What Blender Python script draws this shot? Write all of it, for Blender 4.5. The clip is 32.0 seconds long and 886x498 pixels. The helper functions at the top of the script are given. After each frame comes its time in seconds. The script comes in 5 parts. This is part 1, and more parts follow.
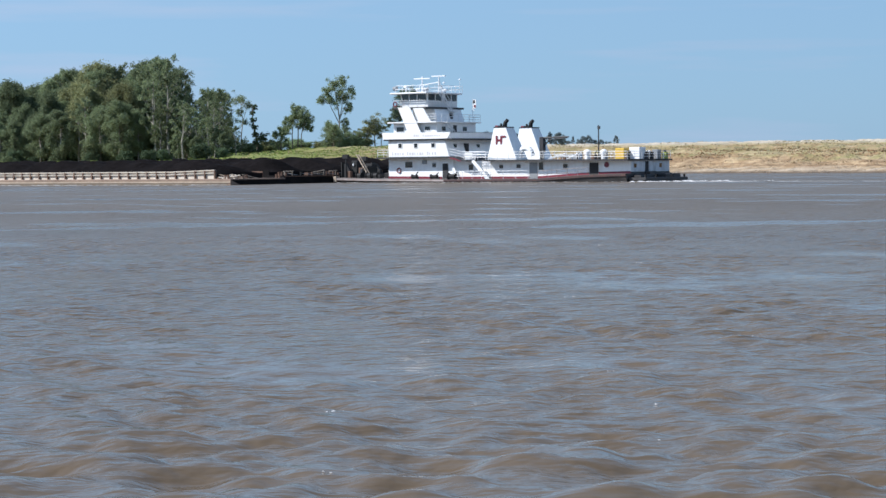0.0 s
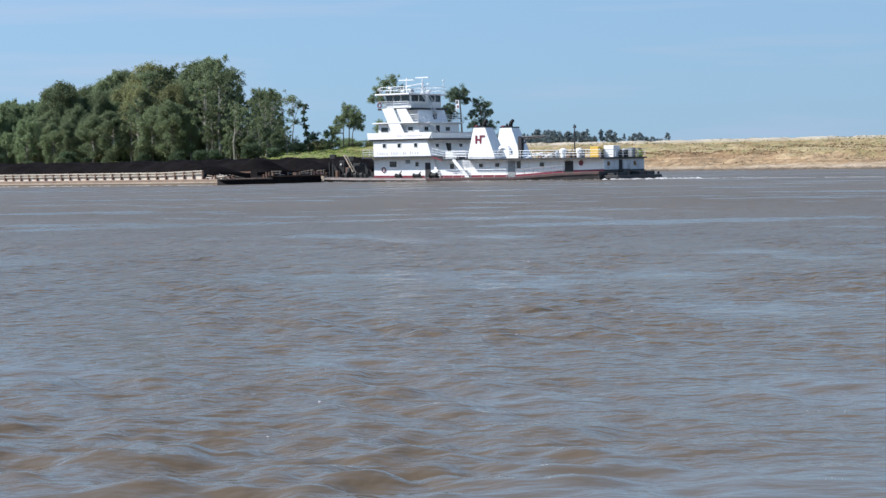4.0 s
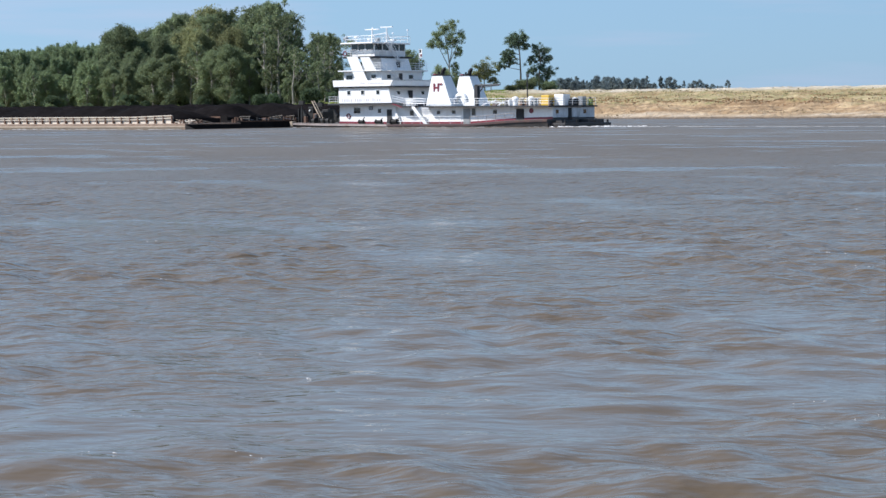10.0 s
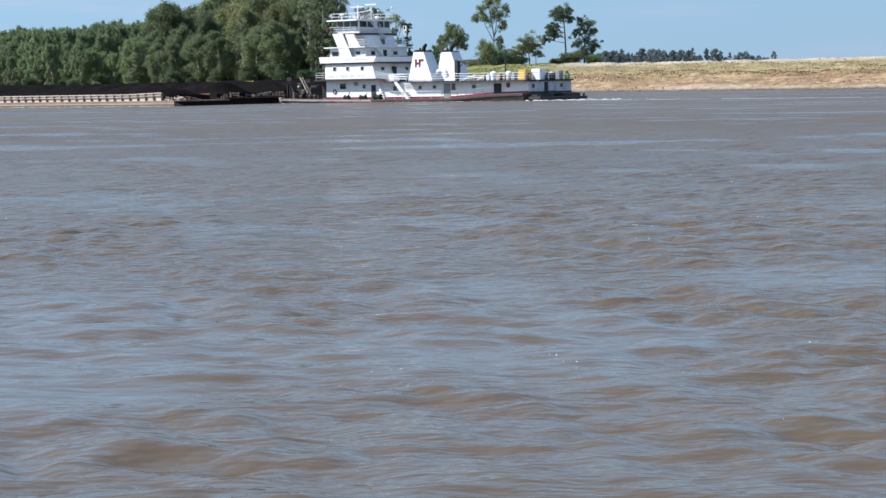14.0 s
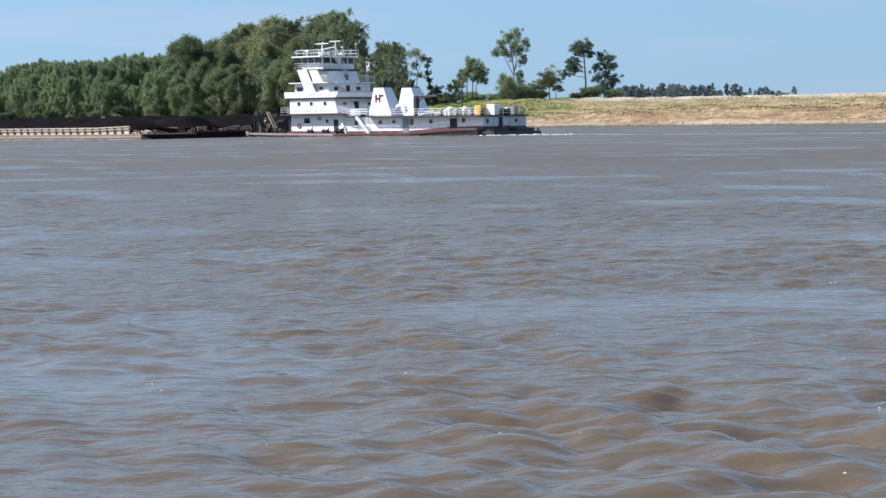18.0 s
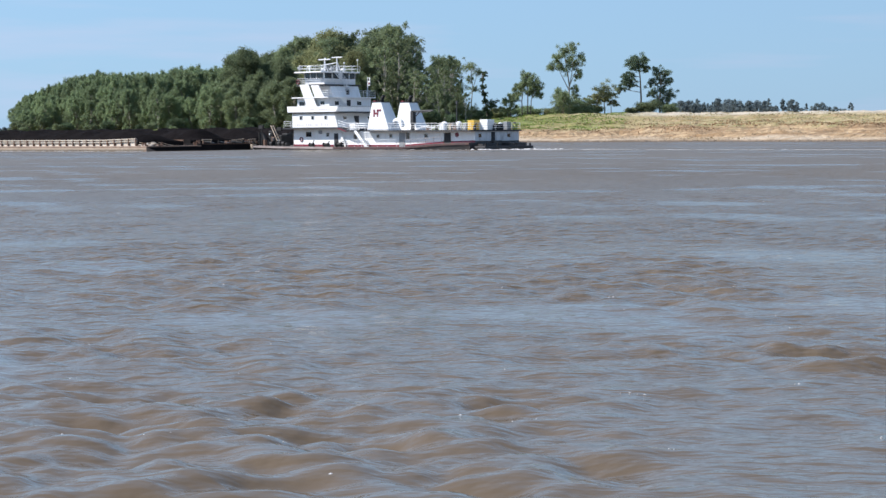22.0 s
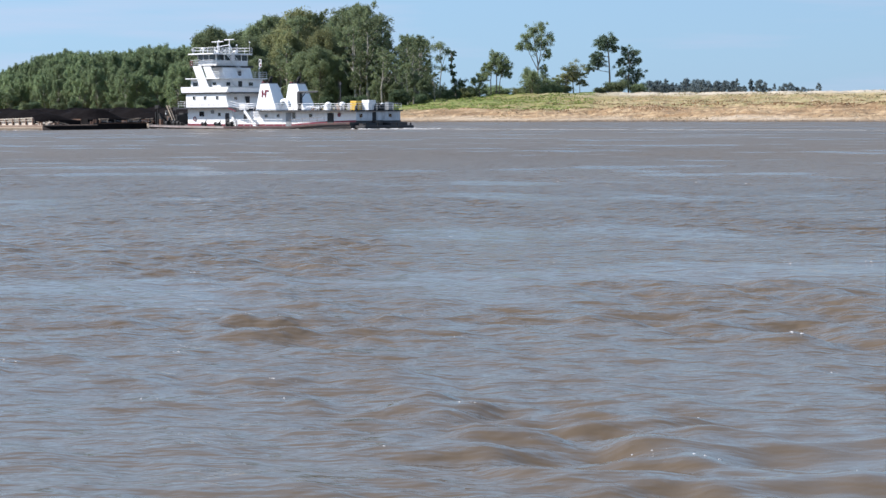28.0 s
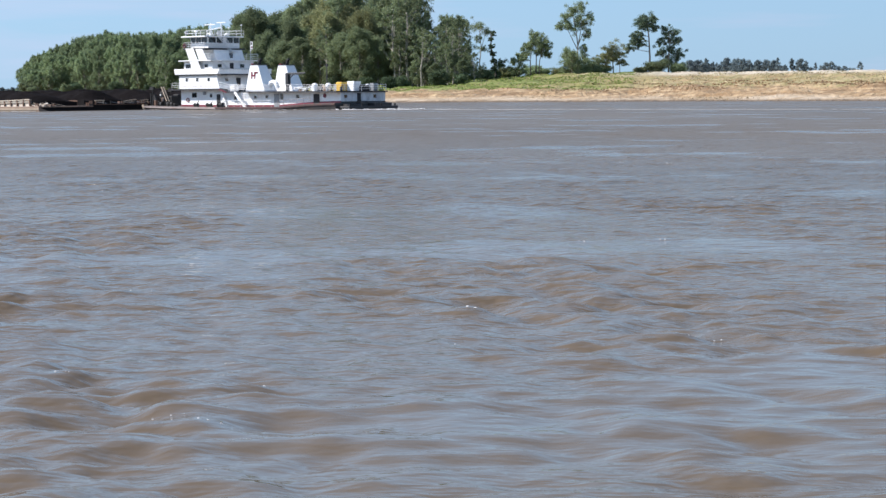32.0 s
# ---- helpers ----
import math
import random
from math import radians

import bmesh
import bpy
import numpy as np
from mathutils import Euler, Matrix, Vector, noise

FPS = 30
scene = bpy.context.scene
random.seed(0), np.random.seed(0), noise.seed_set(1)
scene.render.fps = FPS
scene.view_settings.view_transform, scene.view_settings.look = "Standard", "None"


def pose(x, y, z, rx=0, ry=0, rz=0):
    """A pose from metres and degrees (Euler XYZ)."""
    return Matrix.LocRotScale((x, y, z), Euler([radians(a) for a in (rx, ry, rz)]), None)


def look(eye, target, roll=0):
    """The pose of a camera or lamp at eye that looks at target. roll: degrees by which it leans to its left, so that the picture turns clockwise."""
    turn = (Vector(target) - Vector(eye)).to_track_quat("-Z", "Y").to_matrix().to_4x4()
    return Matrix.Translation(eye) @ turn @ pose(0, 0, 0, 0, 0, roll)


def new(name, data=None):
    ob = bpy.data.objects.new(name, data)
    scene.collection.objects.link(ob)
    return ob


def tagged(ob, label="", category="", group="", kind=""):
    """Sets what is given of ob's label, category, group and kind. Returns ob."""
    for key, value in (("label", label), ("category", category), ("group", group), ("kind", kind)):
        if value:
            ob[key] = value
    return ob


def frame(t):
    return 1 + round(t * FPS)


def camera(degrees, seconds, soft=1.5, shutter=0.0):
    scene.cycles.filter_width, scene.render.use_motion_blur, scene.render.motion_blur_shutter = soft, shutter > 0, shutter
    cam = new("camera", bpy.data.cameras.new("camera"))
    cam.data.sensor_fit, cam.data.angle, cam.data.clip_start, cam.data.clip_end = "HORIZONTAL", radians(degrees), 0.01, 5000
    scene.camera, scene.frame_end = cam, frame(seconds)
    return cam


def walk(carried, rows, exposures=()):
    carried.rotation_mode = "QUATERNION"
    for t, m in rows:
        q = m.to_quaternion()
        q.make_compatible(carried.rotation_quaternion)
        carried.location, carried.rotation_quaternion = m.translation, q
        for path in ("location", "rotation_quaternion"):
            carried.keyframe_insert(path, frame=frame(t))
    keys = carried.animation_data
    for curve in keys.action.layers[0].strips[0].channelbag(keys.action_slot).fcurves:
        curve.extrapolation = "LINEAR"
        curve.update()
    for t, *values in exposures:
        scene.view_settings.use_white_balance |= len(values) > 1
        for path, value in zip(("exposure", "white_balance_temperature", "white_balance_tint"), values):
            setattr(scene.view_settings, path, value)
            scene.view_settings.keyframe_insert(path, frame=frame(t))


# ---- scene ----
cam = camera(25.25, 32.0)
EYE = (0.0, 0.0, 2.5)


def view(pitch, yaw, roll):
    """The camera stands on the bank and turns by hand: degrees up, to the right, and clockwise."""
    return Matrix.Translation(EYE) @ pose(0, 0, 0, 0, 0, -yaw) @ pose(0, 0, 0, 90 + pitch) @ pose(0, 0, 0, 0, 0, roll)


walk(cam, [(t, view(p, y, r)) for t, p, y, r in (
    (0.0, -2.493, 0.919, -0.586), (0.5, -2.554, 0.564, -0.535), (1.0, -2.647, 0.175, -0.656), (1.5, -2.742, -0.247, -0.783),
    (2.0, -2.897, -0.475, -0.708), (2.5, -2.927, -0.421, -0.656), (3.0, -2.702, -0.387, -0.811), (3.5, -2.518, -0.494, -0.968),
    (5.5, -2.822, -0.969, -0.649), (6.0, -3.204, -1.104, -0.560), (6.5, -3.431, -1.444, -0.710), (7.0, -3.393, -1.752, -0.779),
    (7.5, -3.568, -2.121, -0.795), (8.0, -3.812, -2.387, -0.779), (8.5, -3.815, -2.344, -0.725), (9.0, -3.706, -2.548, -0.652),
    (9.5, -3.849, -2.687, -0.628), (10.0, -4.068, -2.264, -0.532), (10.5, -3.982, -2.209, -0.640), (11.0, -3.964, -2.207, -0.631),
    (11.5, -3.854, -2.117, -0.507), (12.0, -3.845, -3.042, -0.870), (12.5, -4.304, -3.965, -1.424), (13.0, -4.677, -3.925, -1.531),
    (13.5, -4.826, -3.602, -1.286), (14.0, -4.792, -3.610, -1.046), (14.5, -4.674, -3.634, -0.826), (15.0, -4.385, -3.626, -0.590),
    (15.5, -4.042, -3.750, -0.576), (17.5, -4.043, -3.769, -0.703), (18.0, -3.805, -4.156, -0.831), (18.5, -3.739, -4.399, -0.879),
    (19.0, -3.781, -4.578, -0.861), (19.5, -3.710, -4.920, -0.793), (20.0, -3.714, -4.879, -0.896), (20.5, -3.636, -4.827, -0.823),
    (21.0, -3.415, -5.137, -0.748), (21.5, -3.246, -5.410, -0.481), (22.0, -3.388, -5.713, -0.471), (22.5, -3.556, -5.723, -0.548),
    (23.0, -3.585, -5.210, -0.660), (23.5, -3.672, -4.543, -0.719), (24.0, -3.749, -4.481, -0.738), (24.5, -3.784, -4.851, -0.805),
    (25.0, -3.883, -4.979, -0.821), (25.5, -3.914, -4.975, -0.907), (27.5, -3.837, -5.100, -0.635), (28.0, -3.985, -4.807, -0.365),
    (28.5, -4.179, -4.580, -0.242), (29.0, -4.090, -4.643, -0.322), (29.5, -3.992, -4.996, -0.177), (30.0, -4.038, -5.443, -0.300),
    (30.5, -4.130, -5.730, -0.615), (31.0, -4.070, -5.880, -0.545), (31.5, -4.305, -5.885, -0.573), (32.0, -4.546, -5.967, -0.523),
)], [(0.0, 0.43, 6050, 10), (6.0, 0.48, 6150, 10.5), (13.0, 0.5, 6150, 11), (20.0, 0.55, 6200, 11.5), (32.0, 0.64, 6300, 12.5)])

# ---- world, sun ----
SUN_DIR = Vector((-0.9, -0.1, 0.84)).normalized()
world = bpy.data.worlds.new("world")
scene.world = world
world.use_nodes = True
wt = world.node_tree
sky = wt.nodes.new("ShaderNodeTexSky")
sky.sky_type = "NISHITA"
sky.sun_disc = False
sky.sun_elevation = math.asin(SUN_DIR.z)
sky.sun_rotation = math.atan2(SUN_DIR.x, SUN_DIR.y)
sky.air_density, sky.dust_density, sky.ozone_density = 1.0, 0.3, 2.0
wt.nodes["Background"].inputs[1].default_value = 0.0667
tint = wt.nodes.new("ShaderNodeMix")
tint.data_type, tint.blend_type = "RGBA", "MULTIPLY"
tint.inputs["Factor"].default_value = 1.0
tint.inputs["B"].default_value = (0.68, 0.95, 1.33, 1)
wt.links.new(sky.outputs[0], tint.inputs["A"])
# thin high haze streaks
wc = wt.nodes.new("ShaderNodeTexCoord")
wm = wt.nodes.new("ShaderNodeMapping")
wm.inputs["Scale"].default_value = (2.5, 2.5, 28.0)
wt.links.new(wc.outputs["Generated"], wm.inputs["Vector"])
wn = wt.nodes.new("ShaderNodeTexNoise")
wn.inputs["Scale"].default_value, wn.inputs["Detail"].default_value = 2.2, 7
wt.links.new(wm.outputs[0], wn.inputs["Vector"])
wr = wt.nodes.new("ShaderNodeMapRange")
wr.inputs["From Min"].default_value, wr.inputs["From Max"].default_value = 0.52, 0.78
wr.inputs["To Min"].default_value, wr.inputs["To Max"].default_value = 0.74, 0.86
wt.links.new(wn.outputs["Fac"], wr.inputs["Value"])
haze = wt.nodes.new("ShaderNodeMix")
haze.data_type = "RGBA"
haze.inputs["B"].default_value = (3.78, 5.75, 7.75, 1)
# the haze lies low and thins towards the zenith
wz = wt.nodes.new("ShaderNodeSeparateXYZ")
wt.links.new(wc.outputs["Generated"], wz.inputs[0])
wl = wt.nodes.new("ShaderNodeMapRange")
wl.inputs["From Min"].default_value, wl.inputs["From Max"].default_value = 0.25, 0.9
wl.inputs["To Min"].default_value, wl.inputs["To Max"].default_value = 1.0, 0.2
wt.links.new(wz.outputs["Z"], wl.inputs["Value"])
wk = wt.nodes.new("ShaderNodeMath")
wk.operation = "MULTIPLY"
wt.links.new(wr.outputs[0], wk.inputs[0])
wt.links.new(wl.outputs[0], wk.inputs[1])
wt.links.new(wk.outputs[0], haze.inputs["Factor"])
wt.links.new(tint.outputs["Result"], haze.inputs["A"])
streaks = wt.nodes.new("ShaderNodeMix")
streaks.data_type = "RGBA"
streaks.inputs["B"].default_value = (5.1, 6.0, 7.6, 1)
ws = wt.nodes.new("ShaderNodeMapRange")
ws.inputs["From Min"].default_value, ws.inputs["From Max"].default_value = 0.5, 0.72
ws.inputs["To Min"].default_value, ws.inputs["To Max"].default_value = 0.0, 0.62
wt.links.new(wn.outputs["Fac"], ws.inputs["Value"])
wt.links.new(ws.outputs[0], streaks.inputs["Factor"])
wt.links.new(haze.outputs["Result"], streaks.inputs["A"])
# the hazy air is brighter towards the sun
wd = wt.nodes.new("ShaderNodeVectorMath")
wd.operation = "DOT_PRODUCT"
wt.links.new(wc.outputs["Generated"], wd.inputs[0])
wd.inputs[1].default_value = SUN_DIR
wg = wt.nodes.new("ShaderNodeMapRange")
wg.inputs["From Min"].default_value, wg.inputs["From Max"].default_value = -0.6, 1.0
wg.inputs["To Min"].default_value, wg.inputs["To Max"].default_value = 0.87, 1.35
wt.links.new(wd.outputs["Value"], wg.inputs["Value"])
wv = wt.nodes.new("ShaderNodeVectorMath")
wv.operation = "SCALE"
wt.links.new(streaks.outputs["Result"], wv.inputs[0])
wt.links.new(wg.outputs[0], wv.inputs["Scale"])
wt.links.new(wv.outputs[0], wt.nodes["Background"].inputs[0])
sun = new("sun", bpy.data.lights.new("sun", "SUN"))
sun.data.energy, sun.data.angle, sun.data.color = 5.0, radians(0.55), (1.0, 0.95, 0.88)
sun.matrix_world = look(SUN_DIR * 100, (0, 0, 0))


# ---- materials ----
def material(name, color, rough=0.6, metal=0.0, var=0.25, scale=3.0, bump=0.0, spec=0.5, island=0.0, objrand=0.0, stain=None, stain_amount=0.0, stain_scale=(1, 1, 1), leafy=False):
    """A principled surface with variation at two scales, optional stains, and small relief."""
    m = bpy.data.materials.new(name)
    m.use_nodes = True
    t = m.node_tree
    n, li = t.nodes, t.links
    b = n["Principled BSDF"]
    b.inputs["Roughness"].default_value = rough
    b.inputs["Metallic"].default_value = metal
    b.inputs["Specular IOR Level"].default_value = spec
    tc = n.new("ShaderNodeTexCoord")
    n1 = n.new("ShaderNodeTexNoise")
    n1.inputs["Scale"].default_value = scale
    n1.inputs["Detail"].default_value = 6
    n2 = n.new("ShaderNodeTexNoise")
    n2.inputs["Scale"].default_value = scale * 0.12
    n2.inputs["Detail"].default_value = 3
    li.new(tc.outputs["Object"], n1.inputs["Vector"])
    li.new(tc.outputs["Object"], n2.inputs["Vector"])
    add = n.new("ShaderNodeMath")
    li.new(n1.outputs["Fac"], add.inputs[0])
    li.new(n2.outputs["Fac"], add.inputs[1])
    rng = n.new("ShaderNodeMapRange")
    rng.inputs["From Min"].default_value, rng.inputs["From Max"].default_value = 0.6, 1.4
    rng.inputs["To Min"].default_value, rng.inputs["To Max"].default_value = 1 - var, 1 + var
    li.new(add.outputs[0], rng.inputs["Value"])
    value = rng.outputs[0]
    for kind, out, amount in (("ShaderNodeNewGeometry", "Random Per Island", island), ("ShaderNodeObjectInfo", "Random", objrand)):
        if amount:
            g = n.new(kind)
            r2 = n.new("ShaderNodeMapRange")
            r2.inputs["To Min"].default_value, r2.inputs["To Max"].default_value = 1 - amount, 1 + amount
            li.new(g.outputs[out], r2.inputs["Value"])
            mul = n.new("ShaderNodeMath")
            mul.operation = "MULTIPLY"
            li.new(value, mul.inputs[0])
            li.new(r2.outputs[0], mul.inputs[1])
            value = mul.outputs[0]
    hsv = n.new("ShaderNodeHueSaturation")
    hsv.inputs["Color"].default_value = (*color, 1)
    li.new(value, hsv.inputs["Value"])
    col = hsv.outputs[0]
    if stain:
        mp = n.new("ShaderNodeMapping")
        mp.inputs["Scale"].default_value = stain_scale
        li.new(tc.outputs["Object"], mp.inputs["Vector"])
        n3 = n.new("ShaderNodeTexNoise")
        n3.inputs["Scale"].default_value = 1.3
        n3.inputs["Detail"].default_value = 7
        li.new(mp.outputs[0], n3.inputs["Vector"])
        r3 = n.new("ShaderNodeMapRange")
        r3.inputs["From Min"].default_value, r3.inputs["From Max"].default_value = 0.5, 0.75
        r3.inputs["To Max"].default_value = stain_amount
        li.new(n3.outputs["Fac"], r3.inputs["Value"])
        mix = n.new("ShaderNodeMix")
        mix.data_type = "RGBA"
        li.new(r3.outputs[0], mix.inputs["Factor"])
        li.new(col, mix.inputs["A"])
        mix.inputs["B"].default_value = (*stain, 1)
        col = mix.outputs["Result"]
    li.new(col, b.inputs["Base Color"])
    if leafy:
        tr = n.new("ShaderNodeBsdfTranslucent")
        li.new(col, tr.inputs["Color"])
        ms = n.new("ShaderNodeMixShader")
        ms.inputs[0].default_value = 0.34
        li.new(b.outputs[0], ms.inputs[1])
        li.new(tr.outputs[0], ms.inputs[2])
        li.new(ms.outputs[0], n["Material Output"].inputs["Surface"])
    if bump:
        bp = n.new("ShaderNodeBump")
        bp.inputs["Strength"].default_value = bump
        bp.inputs["Distance"].default_value = 0.05
        li.new(n1.outputs["Fac"], bp.inputs["Height"])
        li.new(bp.outputs[0], b.inputs["Normal"])
    return m


RUST = (0.16, 0.07, 0.035)
WHITE = material("white_paint", (0.814, 0.814, 0.804), 0.4, var=0.05, scale=2.0, stain=(0.5, 0.42, 0.34), stain_amount=0.2, stain_scale=(2.2, 2.2, 0.25))
# grime stains; the greyer base also holds the shade of the stern side
STERN_PAINT = material("grimy_shaded_white", (0.68, 0.68, 0.69), 0.5, var=0.15, scale=1.5, stain=(0.2, 0.18, 0.17), stain_amount=0.6, stain_scale=(1.0, 1.0, 0.4))
WHITE_RAIL = material("rail_paint", (0.686, 0.686, 0.686), 0.45, var=0.08)
DECK = material("deck_paint", (0.16, 0.14, 0.13), 0.8, var=0.3, scale=1.5, stain=RUST, stain_amount=0.5)
EDGE = material("deck_edge", (0.03, 0.03, 0.033), 0.6, var=0.3)
HULL = material("hull_black", (0.035, 0.033, 0.034), 0.55, var=0.4, scale=1.2, stain=(0.2, 0.15, 0.12), stain_amount=0.5, stain_scale=(0.3, 0.3, 2))
GUARD = material("guard_steel", (0.324, 0.276, 0.258), 0.7, var=0.35, scale=1.5, stain=RUST, stain_amount=0.6)
RED = material("red_paint", (0.17, 0.02, 0.035), 0.5, var=0.2)
GLASS = material("dark_glass", (0.012, 0.014, 0.017), 0.08, var=0.1, spec=0.6)
DARK = material("dark_opening", (0.03, 0.03, 0.032), 0.8, var=0.3)
BLACK = material("black_rubber", (0.01, 0.01, 0.01), 0.75, var=0.4, scale=4)
YELLOW = material("yellow_plastic", (0.637, 0.399, 0.051), 0.5, var=0.1)
LIME = material("lime_plastic", (0.383, 0.425, 0.085), 0.5, var=0.1)
GREY = material("grey_machine", (0.25, 0.26, 0.27), 0.5, var=0.25)
STRAKE = material("dark_strake", (0.062, 0.036, 0.036), 0.7, var=0.35, scale=1.5, stain=RUST, stain_amount=0.5)
LETTER = material("letter_paint", (0.56, 0.53, 0.54), 0.6, var=0.2)
COAL = material("coal", (0.009, 0.0075, 0.0075), 0.95, var=0.5, scale=1.6, bump=0.9, spec=0.02)
BARGE_TAN = material("weathered_hull", (0.24, 0.17, 0.125), 0.8, var=0.25, scale=1.2, stain=(0.15, 0.09, 0.06), stain_amount=0.7, stain_scale=(0.5, 0.5, 2))
WATER_TONED = material("water_toned_steel", (0.15, 0.115, 0.08), 0.6, var=0.3, scale=1.0)
# near-black steel; on the barge stern plates it also carries their shade
DARK_STEEL = material("near_black_steel", (0.012, 0.0104, 0.0104), 0.85, var=0.5, scale=1.0, spec=0.08)
RUSTY = material("rusty_steel", (0.136, 0.0748, 0.0476), 0.75, var=0.35, scale=1.2, stain=(0.09, 0.045, 0.03), stain_amount=0.7)
TAN = material("weathered_coaming", (0.608, 0.538, 0.445), 0.75, var=0.15, scale=1.5, stain=(0.3, 0.18, 0.11), stain_amount=0.55, stain_scale=(0.6, 0.6, 1.5))
TIMBER = material("pale_timber", (0.383, 0.306, 0.23), 0.8, var=0.3, scale=2)
BARK = material("bark", (0.16, 0.13, 0.1), 0.9, var=0.4, scale=1.5, bump=0.6)
PALE_BARK = material("pale_bark", (0.306, 0.281, 0.238), 0.9, var=0.35, scale=1.2, bump=0.5)
LEAF = material("broad_leaves", (0.19, 0.23, 0.122), 0.6, leafy=True, spec=0.15, var=0.3, scale=0.5, island=0.28, objrand=0.3)
LEAF_OLIVE = material("olive_leaves", (0.24, 0.25, 0.118), 0.6, leafy=True, spec=0.15, var=0.3, scale=0.5, island=0.28, objrand=0.2)
LEAF_WILLOW = material("willow_leaves", (0.226, 0.285, 0.15), 0.6, leafy=True, spec=0.15, var=0.3, scale=0.5, island=0.28, objrand=0.22)
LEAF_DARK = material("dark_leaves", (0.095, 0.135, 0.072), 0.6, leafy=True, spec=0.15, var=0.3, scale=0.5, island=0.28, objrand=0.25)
FOAM = material("foam", (0.51, 0.51, 0.51), 0.8, var=0.15, scale=2)
THIN_FOAM = material("thin_foam", (0.281, 0.281, 0.281), 0.8, var=0.2, scale=1)
WEED = material("dry_weeds", (0.342, 0.281, 0.144), 0.8, var=0.3, scale=0.15, island=0.45, leafy=True)
GRASS = material("green_grass", (0.203, 0.261, 0.0585), 0.8, var=0.3, scale=0.15, island=0.4, leafy=True)


def water_material():
    m = bpy.data.materials.new("river_water")
    m.use_nodes = True
    t = m.node_tree
    n, li = t.nodes, t.links
    b = n["Principled BSDF"]
    b.inputs["IOR"].default_value = 1.33
    tc = n.new("ShaderNodeTexCoord")
    silt = n.new("ShaderNodeTexNoise")
    silt.inputs["Scale"].default_value = 0.03
    silt.inputs["Detail"].default_value = 5
    li.new(tc.outputs["Object"], silt.inputs["Vector"])
    ramp = n.new("ShaderNodeValToRGB")
    ramp.color_ramp.elements[0].position, ramp.color_ramp.elements[1].position = 0.35, 0.7
    ramp.color_ramp.elements[0].color = (0.1, 0.0735, 0.046, 1)
    ramp.color_ramp.elements[1].color = (0.122, 0.0895, 0.056, 1)
    li.new(silt.outputs["Fac"], ramp.inputs["Fac"])
    li.new(ramp.outputs[0], b.inputs["Base Color"])
    heights = []
    for sx, sy, scale, weight in ((0.75, 1.5, 3.0, 1.0), (0.8, 1.6, 7.0, 0.14), (0.6, 1.0, 0.5, 1.2)):
        mp = n.new("ShaderNodeMapping")
        mp.inputs["Scale"].default_value = (sx, sy, 1)
        li.new(tc.outputs["Object"], mp.inputs["Vector"])
        ns = n.new("ShaderNodeTexNoise")
        ns.inputs["Scale"].default_value = scale
        ns.inputs["Detail"].default_value = 2
        li.new(mp.outputs[0], ns.inputs["Vector"])
        mu = n.new("ShaderNodeMath")
        mu.operation = "MULTIPLY"
        mu.inputs[1].default_value = weight
        li.new(ns.outputs["Fac"], mu.inputs[0])
        heights.append(mu.outputs[0])
    s = heights[0]
    for h in heights[1:]:
        ad = n.new("ShaderNodeMath")
        li.new(s, ad.inputs[0])
        li.new(h, ad.inputs[1])
        s = ad.outputs[0]
    calm = n.new("ShaderNodeAttribute")
    calm.attribute_name = "calm"
    sep = n.new("ShaderNodeSeparateXYZ")
    li.new(tc.outputs["Object"], sep.inputs[0])

    def ranged(v, a, c, lo, hi):
        r = n.new("ShaderNodeMapRange")
        r.inputs["From Min"].default_value, r.inputs["From Max"].default_value = a, c
        r.inputs["To Min"].default_value, r.inputs["To Max"].default_value = lo, hi
        li.new(v, r.inputs["Value"])
        return r.outputs[0]

    def times(v, w):
        mu = n.new("ShaderNodeMath")
        mu.operation = "MULTIPLY"
        li.new(v, mu.inputs[0])
        li.new(w, mu.inputs[1])
        return mu.outputs[0]

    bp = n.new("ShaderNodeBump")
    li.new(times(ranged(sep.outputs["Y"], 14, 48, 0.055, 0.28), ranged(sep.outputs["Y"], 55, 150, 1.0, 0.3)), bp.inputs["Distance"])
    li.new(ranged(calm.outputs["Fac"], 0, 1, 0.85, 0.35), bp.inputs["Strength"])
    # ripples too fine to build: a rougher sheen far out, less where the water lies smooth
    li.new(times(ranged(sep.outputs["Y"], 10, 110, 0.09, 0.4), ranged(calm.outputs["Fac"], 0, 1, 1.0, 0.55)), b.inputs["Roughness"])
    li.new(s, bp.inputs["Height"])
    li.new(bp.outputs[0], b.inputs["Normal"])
    return m


